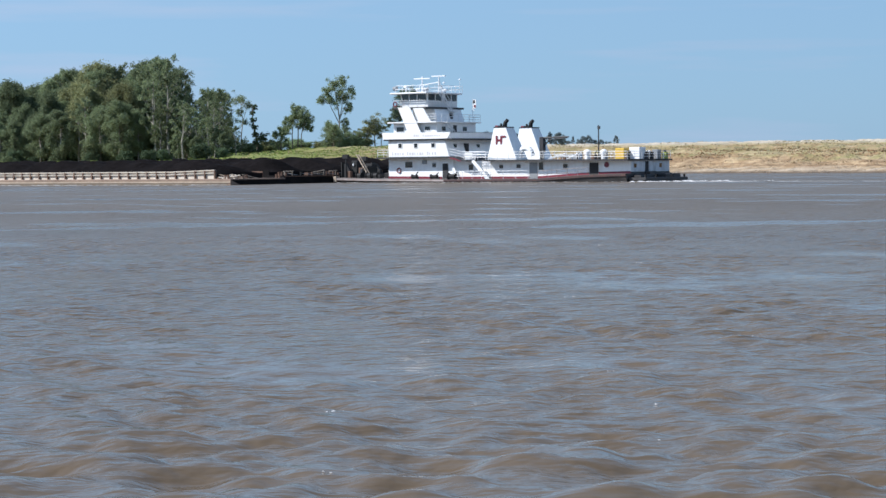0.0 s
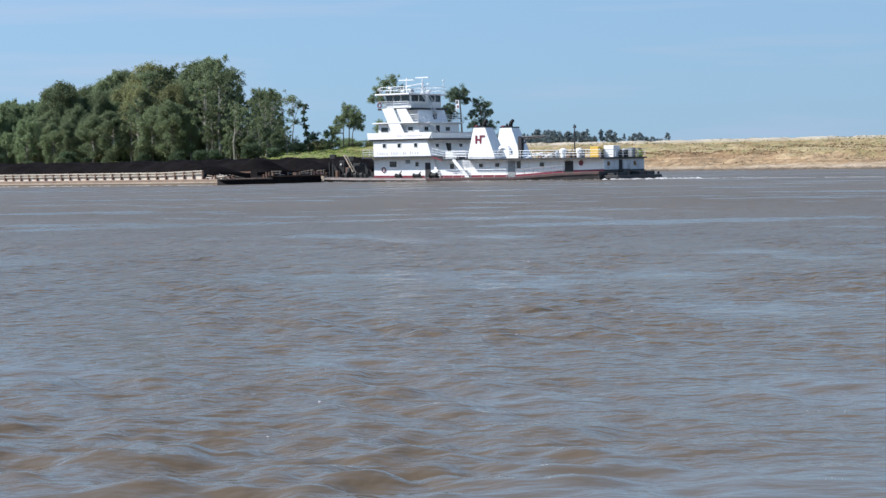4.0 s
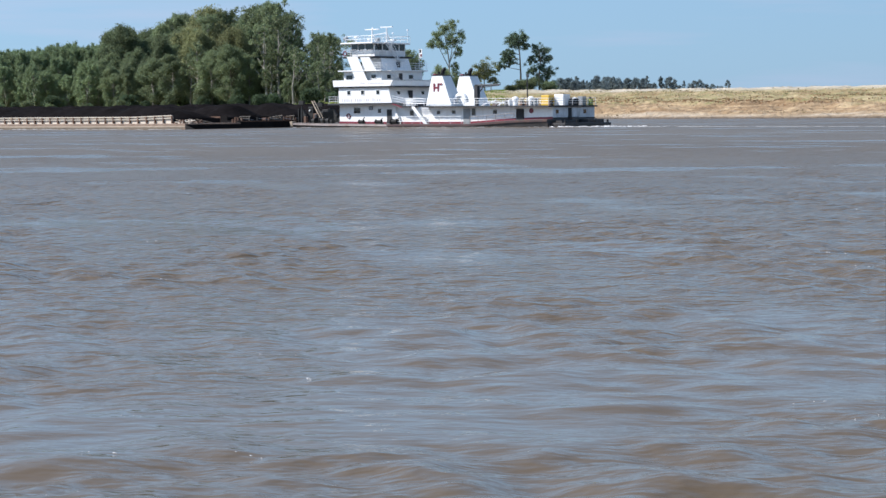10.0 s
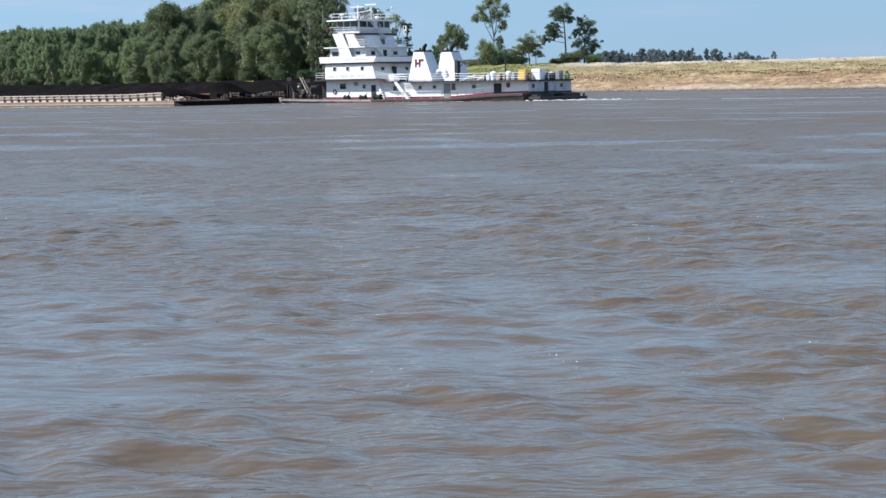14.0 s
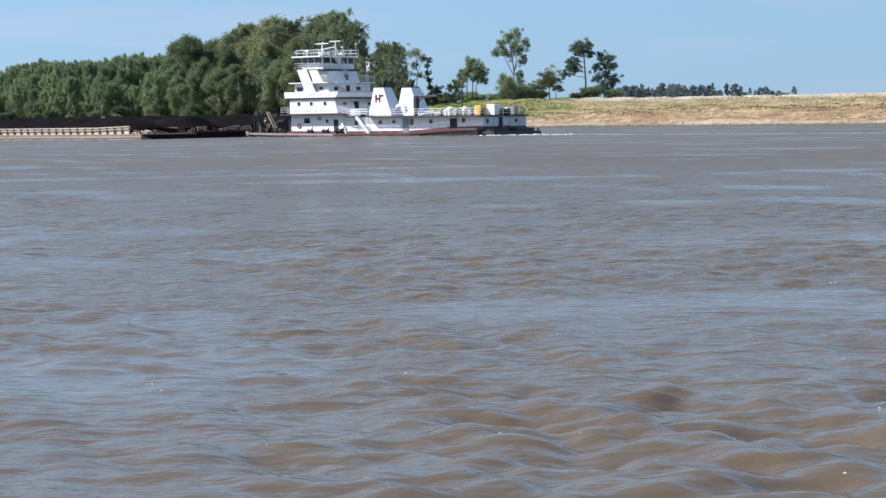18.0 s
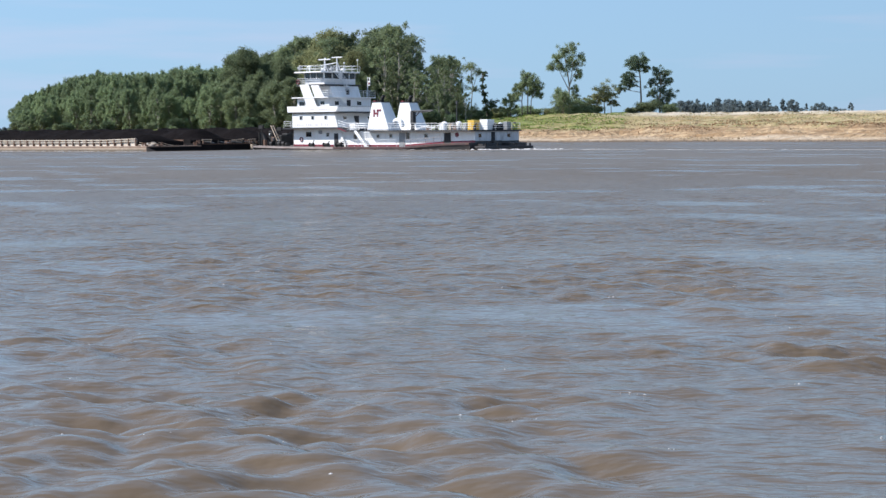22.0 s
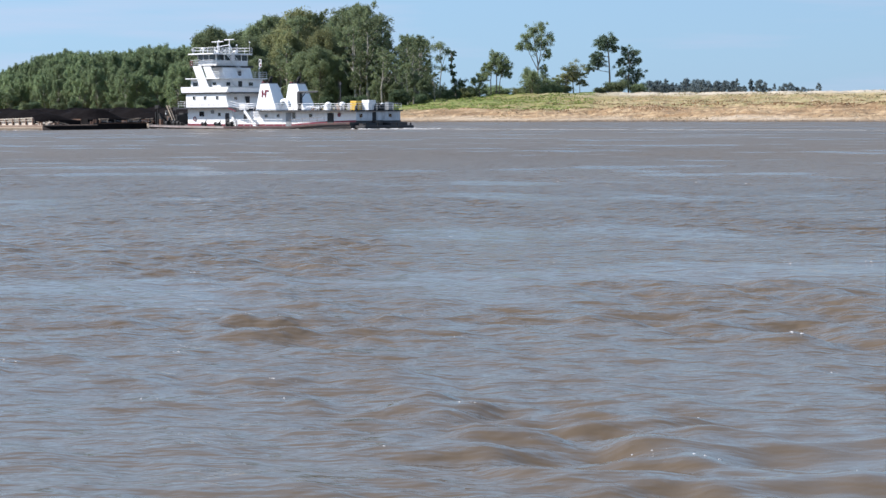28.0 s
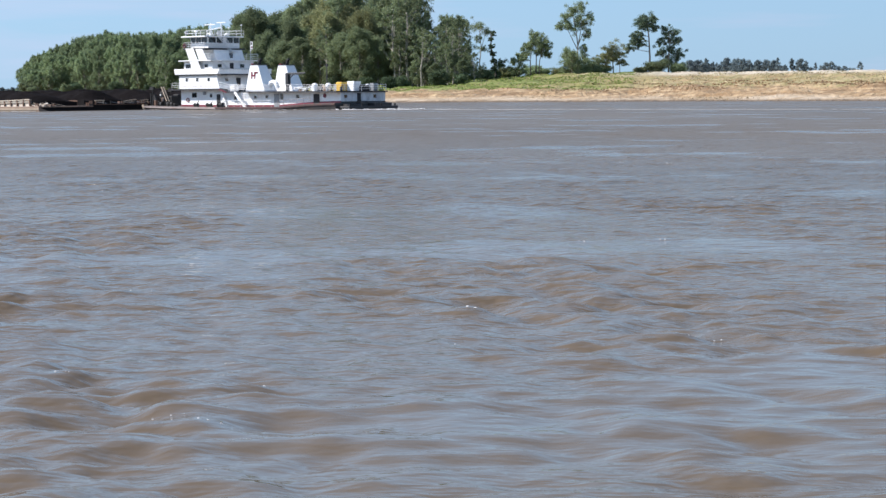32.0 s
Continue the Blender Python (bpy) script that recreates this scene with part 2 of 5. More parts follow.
def ground_material():
    """Sand on the slope near the water, dry weeds and green grass above, by height and noise."""
    m = bpy.data.materials.new("bank_ground")
    m.use_nodes = True
    t = m.node_tree
    n, li = t.nodes, t.links
    b = n["Principled BSDF"]
    b.inputs["Roughness"].default_value = 0.9
    b.inputs["Specular IOR Level"].default_value = 0.2
    tc = n.new("ShaderNodeTexCoord")
    sep = n.new("ShaderNodeSeparateXYZ")
    li.new(tc.outputs["Object"], sep.inputs[0])

    def noise_at(scale, detail=5, sx=1.0, sy=1.0):
        mp = n.new("ShaderNodeMapping")
        mp.inputs["Scale"].default_value = (sx, sy, 1)
        li.new(tc.outputs["Object"], mp.inputs["Vector"])
        ns = n.new("ShaderNodeTexNoise")
        ns.inputs["Scale"].default_value = scale
        ns.inputs["Detail"].default_value = detail
        li.new(mp.outputs[0], ns.inputs["Vector"])
        return ns.outputs["Fac"]

    def ranged(v, a, c, lo=0.0, hi=1.0):
        r = n.new("ShaderNodeMapRange")
        r.inputs["From Min"].default_value, r.inputs["From Max"].default_value = a, c
        r.inputs["To Min"].default_value, r.inputs["To Max"].default_value = lo, hi
        li.new(v, r.inputs["Value"])
        return r.outputs[0]

    def mixed(fac, a, c):
        x = n.new("ShaderNodeMix")
        x.data_type = "RGBA"
        li.new(fac, x.inputs["Factor"])
        for side, val in (("A", a), ("B", c)):
            if isinstance(val, tuple):
                x.inputs[side].default_value = (*val, 1)
            else:
                li.new(val, x.inputs[side])
        return x.outputs["Result"]

    def plus(v, w, k):
        a = n.new("ShaderNodeMath")
        a.operation = "MULTIPLY_ADD"
        li.new(w, a.inputs[0])
        a.inputs[1].default_value = k
        li.new(v, a.inputs[2])
        return a.outputs[0]

    sand = mixed(ranged(noise_at(0.3, 9, 0.35, 1), 0.38, 0.6), (0.27, 0.174, 0.091), (0.465, 0.34, 0.203))
    sand = mixed(ranged(noise_at(0.9, 6, 0.12, 0.8), 0.56, 0.66), sand, (0.215, 0.138, 0.074))
    # mud and the shade under small ledges, drawn as dark level lines
    mp = n.new("ShaderNodeMapping")
    mp.inputs["Scale"].default_value = (0.05, 0.03, 3.2)
    li.new(tc.outputs["Object"], mp.inputs["Vector"])
    ledge_shade = n.new("ShaderNodeTexNoise")
    ledge_shade.inputs["Scale"].default_value, ledge_shade.inputs["Detail"].default_value = 1.0, 8
    li.new(mp.outputs[0], ledge_shade.inputs["Vector"])
    sand = mixed(ranged(ledge_shade.outputs["Fac"], 0.5, 0.61, 0.0, 0.65), sand, (0.2, 0.13, 0.071))
    # shade inside small gullies, darkened straight into the sand colour
    rill_shade = ranged(noise_at(0.55, 8, 1.0, 0.18), 0.44, 0.6, 0.0, 0.55)
    sand = mixed(rill_shade, sand, (0.215, 0.142, 0.077))
    beach = mixed(ranged(noise_at(0.25, 8, 0.12, 1.0), 0.44, 0.6), (0.43, 0.345, 0.25), (0.33, 0.245, 0.155))
    sand = mixed(ranged(plus(sep.outputs["Z"], noise_at(0.05, 6), 2.4), 1.9, 2.5), beach, sand)
    wet = mixed(ranged(plus(sep.outputs["Z"], noise_at(0.3), 0.4), 0.35, 0.75), (0.131, 0.0963, 0.0655), sand)
    ochre = mixed(ranged(noise_at(0.11, 7, 0.5, 1), 0.42, 0.6), (0.4, 0.308, 0.181), (0.277, 0.181, 0.0924))
    dry = mixed(ranged(noise_at(0.5, 7), 0.4, 0.62), ochre, (0.254, 0.223, 0.1))
    weeds = plus(sep.outputs["Z"], noise_at(0.06, 8, 0.8, 1), 6.5)
    slope = mixed(ranged(weeds, 5.7, 6.7), wet, dry)
    green = mixed(ranged(noise_at(0.35, 6), 0.35, 0.65), (0.123, 0.162, 0.0385), (0.223, 0.223, 0.077))
    left = ranged(plus(sep.outputs["X"], noise_at(0.04), 40.0), -20.0, 28.0, 1.0, 0.0)
    high = ranged(weeds, 6.0, 7.2)
    gm = n.new("ShaderNodeMath")
    gm.operation = "MULTIPLY"
    li.new(left, gm.inputs[0])
    li.new(high, gm.inputs[1])
    pale = n.new("ShaderNodeMath")
    pale.operation = "MULTIPLY"
    li.new(ranged(plus(sep.outputs["Z"], noise_at(0.2, 5), 1.2), 6.6, 7.4), pale.inputs[0])
    li.new(ranged(sep.outputs["X"], -22, 4), pale.inputs[1])
    slope = mixed(pale.outputs[0], slope, (0.462, 0.4, 0.308))
    final = mixed(gm.outputs[0], slope, green)
    li.new(final, b.inputs["Base Color"])
    bp = n.new("ShaderNodeBump")
    bp.inputs["Strength"].default_value = 1.0
    bp.inputs["Distance"].default_value = 1.3
    li.new(noise_at(0.75, 8, 0.7), bp.inputs["Height"])
    li.new(bp.outputs[0], b.inputs["Normal"])
    return m


RED_WEED = material("reddish_weeds", (0.288, 0.168, 0.088), 0.85, var=0.3, scale=0.15, island=0.3, leafy=True)
LOW_WEED = material("brown_weeds", (0.304, 0.228, 0.122), 0.85, var=0.3, scale=0.15, island=0.3, leafy=True)
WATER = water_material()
GROUND = ground_material()


# ---- mesh helpers ----
def box(bm, x0, x1, y0, y1, z0, z1):
    v = [bm.verts.new(p) for p in ((x0, y0, z0), (x1, y0, z0), (x1, y1, z0), (x0, y1, z0), (x0, y0, z1), (x1, y0, z1), (x1, y1, z1), (x0, y1, z1))]
    for f in ((3, 2, 1, 0), (4, 5, 6, 7), (0, 1, 5, 4), (1, 2, 6, 5), (2, 3, 7, 6), (3, 0, 4, 7)):
        bm.faces.new([v[i] for i in f])
    return v


def prism(bm, outline, y0, y1):
    """A side outline of (x, z), anticlockwise seen from -y, drawn out from y0 to y1."""
    a = [bm.verts.new((x, y0, z)) for x, z in outline]
    c = [bm.verts.new((x, y1, z)) for x, z in outline]
    k = len(outline)
    bm.faces.new(a)
    bm.faces.new(c[::-1])
    for i in range(k):
        j = (i + 1) % k
        bm.faces.new((a[j], a[i], c[i], c[j]))


def rod(bm, p, q, r0, r1=None, seg=8):
    """A round bar from p to q, tapering from r0 to r1."""
    p, q = Vector(p), Vector(q)
    r1 = r0 if r1 is None else r1
    d = (q - p).normalized()
    u = d.orthogonal().normalized()
    w = d.cross(u)
    rings = []
    for c, r in ((p, r0), (q, r1)):
        rings.append([bm.verts.new(c + (u * math.cos(k * math.tau / seg) + w * math.sin(k * math.tau / seg)) * r) for k in range(seg)])
    for k in range(seg):
        j = (k + 1) % seg
        bm.faces.new((rings[0][k], rings[0][j], rings[1][j], rings[1][k]))
    bm.faces.new(rings[0][::-1])
    bm.faces.new(rings[1])


def dome(bm, c, r, h, seg=12, rows=4):
    rings = []
    for i in range(rows):
        a = i / rows * math.pi / 2
        rings.append([bm.verts.new((c[0] + r * math.cos(a) * math.cos(k * math.tau / seg), c[1] + r * math.cos(a) * math.sin(k * math.tau / seg), c[2] + h * math.sin(a))) for k in range(seg)])
    top = bm.verts.new((c[0], c[1], c[2] + h))
    for i in range(rows - 1):
        for k in range(seg):
            j = (k + 1) % seg
            bm.faces.new((rings[i][k], rings[i][j], rings[i + 1][j], rings[i + 1][k]))
    for k in range(seg):
        bm.faces.new((rings[-1][k], rings[-1][(k + 1) % seg], top))
    bm.faces.new(rings[0][::-1])


def bevelled(bm, width=0.04):
    bmesh.ops.bevel(bm, geom=bm.edges[:], offset=width, segments=1, affect="EDGES", clamp_overlap=True)


def part(name, bm, mat, parent=None, label="", bevel=0.0):
    """Links a bmesh as one mesh object under a thing or a part."""
    if bevel:
        bevelled(bm, bevel)
    bmesh.ops.recalc_face_normals(bm, faces=bm.faces[:])
    me = bpy.data.meshes.new(name)
    bm.to_mesh(me)
    bm.free()
    me.materials.append(mat)
    ob = new(name, me)
    ob.parent = parent
    if label:
        ob["label"] = label
    return ob


def mesh_part(name, verts, faces, mat, parent=None, smooth=False):
    me = bpy.data.meshes.new(name)
    me.from_pydata(verts, [], faces)
    me.materials.append(mat)
    if smooth:
        me.shade_smooth()
    ob = new(name, me)
    ob.parent = parent
    return ob


def boxed(name, dims, mat, parent=None, label="", bevel=0.02):
    bm = bmesh.new()
    box(bm, *dims)
    return part(name, bm, mat, parent, label, bevel)


# ---- the river ----
def sea_state(X, Y):
    """Two fields over the river: how strong the chop is, and where the water lies smooth (0 to 1)."""
    rs = np.random.RandomState(4)
    patch = np.zeros_like(X)
    for k in range(9):
        w, a = rs.uniform(4.0, 17.0), rs.uniform(0, math.pi)
        patch = patch + np.sin(math.tau / w * (X * math.cos(a) + Y * math.sin(a)) + rs.rand() * 9 + 1.6 * np.sin(X * rs.uniform(0.1, 0.5)))
    smooth = np.zeros_like(X)
    for k in range(12):
        w, a = rs.uniform(3.5, 22.0), rs.uniform(0, math.pi)
        smooth = smooth + np.sin(math.tau / w * (X * math.cos(a) + Y * math.sin(a)) + rs.rand() * 9 + 1.2 * np.sin(Y * rs.uniform(0.1, 0.3)))
    return np.clip(1.0 + 0.2 * patch, 0.5, 1.7) * np.interp(Y, [15, 24, 45], [1.15, 0.95, 0.55]), np.clip((smooth - 1.6) / 1.8, 0, 1)


def chop(X, Y, step):
    """Shifts in x and y and the height of the wind waves: short-crested trains with sharpened crests."""
    rs = np.random.RandomState(23)
    DX, DY, Z = np.zeros_like(X), np.zeros_like(X), np.zeros_like(X)
    patch, smooth = sea_state(X, Y)
    for count, lo, hi, slope, mean, spread, keep in SWELL:
        for k in range(count):
            lam = lo * (hi / lo) ** rs.rand()
            ang = radians(mean + rs.normal() * spread)
            amp = slope * lam / math.tau * (0.5 + rs.rand())
            ph = rs.rand() * math.tau
            c, n = math.cos(ang), math.sin(ang)
            arg = math.tau / lam * (X * c + Y * n) + ph + 0.8 * np.sin(math.tau / (lam * 4.3) * (X * n - Y * c) + ph * 2)
            ok = np.clip((lam / step - 2.0) / 2.0, 0, 1) * amp * patch * (1 - keep * smooth)
            Z += ok * np.sin(arg)
            DX -= min(0.45, 0.6 * lam) * c * ok * np.cos(arg)
            DY -= min(0.45, 0.6 * lam) * n * ok * np.cos(arg)
    return DX, DY, Z


# wave trains: count, shortest and longest, slope of each, mean direction, spread, share lost on smooth water
SWELL = ((32, 0.7, 2.0, 0.022, 256, 44, 0.25), (46, 0.33, 0.75, 0.024, 262, 46, 0.5), (52, 0.12, 0.34, 0.016, 270, 26, 0.8))


def flecks():
    """Small bits of foam and bubbles that ride on the crests of the nearer waves."""
    rs = np.random.RandomState(12)
    verts, faces = [], []
    k = 900
    y = 10 + 62 * rs.rand(k) ** 1.3
    x = -0.375 * y - 5 + (0.66 * y + 44) * rs.rand(k)
    DX, DY, Z = chop(x, y, np.full(k, 0.09))
    for i in np.argsort(-Z)[:240]:
        for j in range(rs.randint(1, 6)):
            px, py = x[i] + rs.normal() * 0.11, y[i] + rs.normal() * 0.03
            ax, ay, az = (float(v[0]) for v in chop(np.array([px]), np.array([py]), np.array([0.09])))
            px, py, z = px + ax, py + ay, az
            r = 0.004 + 0.008 * rs.rand() ** 2
            o = len(verts)
            verts += [(px - 2.2 * r, py, z - 0.004), (px, py - r, z - 0.004), (px + 2.2 * r, py, z - 0.004), (px, py + r, z - 0.004), (px, py, z + 0.6 * r)]
            faces += [(o, o + 1, o + 4), (o + 1, o + 2, o + 4), (o + 2, o + 3, o + 4), (o + 3, o, o + 4)]
    global foam_bits
    foam_bits = tagged(mesh_part("foam_flecks", verts, faces, FOAM), "tiny white foam flecks on the wave crests", "foam", kind="stuff")


def river():
    """One sheet of water, finer towards the bank where the camera stands, with wind chop on it."""
    ys = [-2500.0, -300.0, -60.0, -15.0, -4.0]
    y = 3.0
    while y < 760:
        ys.append(y)
        y += 0.2 if y < 8 else 0.07 + 0.0042 * max(0, y - 36)
    ys += [900.0, 1300.0, 2500.0]
    cols = 520
    us = np.concatenate(([-60.0, -6.0, -1.6], np.linspace(0, 1, cols), [2.6, 7.0, 60.0]))
    Y = np.array(ys)[:, None] * np.ones((1, len(us)))
    far = np.clip(Y, 0, 800)
    W = 44.0 + 0.66 * far
    X = us[None, :] * W - 0.375 * far - 6.0
    step = np.maximum(0.07 + 0.0042 * np.maximum(0, far - 36), W / cols)
    inside = np.clip((480 - Y) / 200, 0, 1) * np.clip((Y - 4) / 5, 0, 1) * ((us >= 0) & (us <= 1))[None, :]
    DX, DY, Z = chop(X, Y, step)
    calm = sea_state(X, Y)[1]
    X, Y, Z = X + DX * inside, Y + DY * inside, Z * inside
    r, c = X.shape
    co = np.stack([X, Y, Z], -1).reshape(-1, 3)
    idx = np.arange(r * c).reshape(r, c)
    fa = np.stack([idx[:-1, :-1], idx[:-1, 1:], idx[1:, 1:], idx[1:, :-1]], -1).reshape(-1, 4)
    me = bpy.data.meshes.new("water")
    me.vertices.add(len(co))
    me.vertices.foreach_set("co", co.ravel())
    me.loops.add(fa.size)
    me.loops.foreach_set("vertex_index", fa.ravel())
    me.polygons.add(len(fa))
    me.polygons.foreach_set("loop_start", np.arange(0, fa.size, 4))
    me.polygons.foreach_set("use_smooth", np.ones(len(fa), dtype=bool))
    me.update(calc_edges=True)
    me.attributes.new("calm", "FLOAT", "POINT").data.foreach_set("value", calm.ravel())
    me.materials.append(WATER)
    flecks()
    return tagged(new("water", me), "muddy brown river water with small wind waves", "water", kind="structure")


# ---- the far bank ----
def shore_distance(x, y):
    """How far a place lies behind the far waterline."""
    wav = 5.0 * np.sin(x * 0.045 + 1.0) + 2.5 * np.sin(x * 0.13) + 1.2 * np.sin(x * 0.31 + 2)
    return (y - (424.0 - 0.9 * np.clip(x, -400, 160) + wav)) / 1.345


def land_height(x, y):
    s = shore_distance(x, y)
    top = 7.7 - 4.4 / (1 + np.exp((x + 58.0) / 11.0)) - 0.7 / (1 + np.exp(-(x - 15) / 10.0))
    z = np.interp(s, [-400, -30, -4, 0, 2, 14, 20, 50, 95, 130, 900], [-6, -3, -0.5, 0, 0.55, 1.6, 2.6, 0.55 * 7, 0.97 * 7.6, 7.9, 8.4])
    z = np.where(z > 3.0, 3.0 + (z - 3.0) * (top - 3.0) / 4.9, z)
    rough = 0.24 * np.sin(x * 0.7 + 1.3 * np.sin(y * 0.31 + 0.3 * np.sin(x * 0.19))) + 0.2 * np.sin(x * 0.23 + y * 0.11) + 0.1 * np.sin(x * 1.7 + y * 0.9)
    scarp = 0.5 * np.sin(x * 0.05 + 0.8 * np.sin(x * 0.17)) * np.exp(-((s - 22 - 6 * np.sin(x * 0.06)) / 5) ** 2)
    for k, (at, h, f) in enumerate(((7, 0.5, 0.083), (14, 0.6, 0.061), (25, 0.7, 0.047), (36, 0.5, 0.071))):
        edge = at + 3.5 * np.sin(x * f + k) + 1.5 * np.sin(x * f * 3.7 + 2 * k) + 0.6 * np.sin(x * 1.3 + k)
        lip = np.clip(0.5 + 0.9 * np.sin(x * f * 0.7 + 3 * k), 0, 1)
        z = z + h * lip * (np.exp(-np.clip(s - edge, 0, 60) / 5) * (s > edge) - 0.25 * np.exp(-np.clip(edge - s, 0, 60) / 2.5) * (s <= edge))
    return z + rough * np.clip(s / 12, 0, 1) + scarp


def bank():
    xs = np.concatenate((np.linspace(-3500, -420, 12), np.linspace(-400, 260, 441), np.linspace(280, 3500, 12)))
    ys = np.concatenate((np.linspace(-3500, -200, 8), [-60, -20, -14, -10, -7, -4, -2, 0, 2, 3.5, 5, 6.5, 8, 10, 60, 150, 240], np.linspace(260, 760, 334), np.linspace(780, 4200, 14)))
    X, Y = np.meshgrid(xs, ys)
    Z = land_height(X, Y)
    Z = np.where(Y < 11, np.interp(Y, [-200, -20, -8, 0, 4, 6, 10], [7, 2.6, 1.5, 0.85, 0.3, -0.15, -2.5]), Z)
    r, c = X.shape
    co = np.stack([X, Y, Z], -1).reshape(-1, 3)
    idx = np.arange(r * c).reshape(r, c)
    fa = np.stack([idx[:-1, :-1], idx[:-1, 1:], idx[1:, 1:], idx[1:, :-1]], -1).reshape(-1, 4)
    ob = mesh_part("ground", co.tolist(), fa.tolist(), GROUND, smooth=True)
    return tagged(ob, "sandy river bank with weeds and green grass on top", "ground", kind="structure")


water = river()
bank()


def bank_plants():
    """Tufts of weeds on the slope and green grass nearer the wood, one joined mesh each."""
    rs = np.random.RandomState(9)
    for name, mat, k, x0, x1, s0, s1, size, label in (("weeds", WEED, 46000, -50, 230, 36, 112, 0.14, "dry yellow-green weeds over the sandy slope"),
                                                       ("grass", GRASS, 52000, -130, -4, 26, 125, 0.18, "bright green grass on the bank by the wood"),
                                                       ("low_weeds", LOW_WEED, 22000, -90, 230, 6, 50, 0.13, "sparse dry weeds low on the sand"),
                                                       ("red_weeds", RED_WEED, 34000, -45, 230, 20, 62, 0.14, "reddish brown dead weeds in clumps on the slope")):
        x = x0 + (x1 - x0) * rs.rand(k)
        s = s0 + (s1 - s0) * rs.rand(k)
        if name == "grass":
            x = x0 + (x1 - x0) * rs.rand(k) ** 1.15
        y = 424.0 - 0.9 * np.clip(x, -400, 160) + s * 1.345
        clump = np.sin(x * 0.16 + 2 * np.sin(y * 0.09)) + np.sin(y * 0.21 + x * 0.05 + np.sin(x * 0.11)) + np.sin(x * 0.47 + y * 0.33)
        keep = clump * 1.1 + rs.rand(k) * 2.2 > 1.1 + (0 if name != "low_weeds" else 0.9 * (50 - s) / 44) + (0 if name != "weeds" else 1.5 * np.clip((s - 80) / 20, 0, 1) * (x > 0))
        if name in ("low_weeds", "red_weeds"):
            keep &= (x > -12 + 8 * np.sin(y * 0.2)) | (s < 24)
        x, y = x[keep], y[keep]
        z = land_height(x, y)
        k = len(x)
        h = size * (0.5 + rs.rand(k)) * np.where(rs.rand(k) < 0.003, 2.0, 1.0)
        a = rs.rand(k) * math.pi
        w = h * (0.5 + 0.9 * rs.rand(k))
        dx, dy = np.cos(a) * w, np.sin(a) * w
        lx, ly = (rs.rand(k) - 0.5) * h, (rs.rand(k) - 0.5) * h
        co = np.stack([np.stack([x - dx, y - dy, z - 0.1], -1), np.stack([x + dx, y + dy, z - 0.1], -1), np.stack([x + lx + dx * 0.6, y + ly + dy * 0.6, z + h * 0.8], -1),
                       np.stack([x + lx, y + ly, z + h], -1), np.stack([x + lx - dx * 0.7, y + ly - dy * 0.7, z + h * 0.7], -1)], 1).reshape(-1, 3)
        i = np.arange(k)[:, None] * 5
        fa = np.concatenate([i + np.array([[0, 1, 2]]), i + np.array([[0, 2, 3]]), i + np.array([[0, 3, 4]])])
        tagged(mesh_part(name, co.tolist(), fa.tolist(), mat), label, "plants", kind="stuff")


bank_plants()


# ---- trees ----
def leaf_mesh(name, clumps, leaf, seed, mat, tall=0.8):
    """Small leaf sprays scattered in clumps (x, y, z, radius, count): each spray is one small blade."""
    rs = np.random.RandomState(seed)
    pts, sizes = [], []
    for x, y, z, r, k in clumps:
        d = rs.normal(size=(k, 3)) * 0.55
        d *= (np.minimum(1.6, np.linalg.norm(d, axis=1)) / (np.linalg.norm(d, axis=1) + 1e-9))[:, None]
        p = d * r * np.array([1.15, 1.15, 0.8] if tall < 1 else [0.85, 0.85, tall])
        p[:, 2] -= (0.25 if tall < 1 else 0.6) * (p[:, 0] ** 2 + p[:, 1] ** 2) / r
        pts.append(p + np.array([x, y, z]))
        sizes.append(leaf * (0.6 + 0.8 * rs.rand(k)))
    p = np.concatenate(pts)
    s = np.concatenate(sizes)[:, None]
    k = len(p)
    u = rs.normal(size=(k, 3))
    u /= np.linalg.norm(u, axis=1)[:, None]
    w = np.cross(u, rs.normal(size=(k, 3)))
    w /= np.linalg.norm(w, axis=1)[:, None]
    co = np.stack([p - u * s, p + w * s * 1.1, p + u * s], 1).reshape(-1, 3)
    fa = np.arange(k * 3).reshape(k, 3)
    me = bpy.data.meshes.new(name)
    me.vertices.add(len(co))
    me.vertices.foreach_set("co", co.ravel())
    me.loops.add(fa.size)
    me.loops.foreach_set("vertex_index", fa.ravel())
    me.polygons.add(len(fa))
    me.polygons.foreach_set("loop_start", np.arange(0, fa.size, 3))
    me.update(calc_edges=True)
    me.materials.append(mat)
    return me


def limb_mesh(name, limbs, mat):
    """Tapered limbs: each a list of points and a start and end radius."""
    bm = bmesh.new()
    for pts, r0, r1 in limbs:
        k = len(pts) - 1
        for i in range(k):
            rod(bm, pts[i], pts[i + 1], r0 + (r1 - r0) * i / k, r0 + (r1 - r0) * (i + 1) / k, 7)
    me = bpy.data.meshes.new(name)
    bm.to_mesh(me)
    bm.free()
    me.materials.append(mat)
    return me


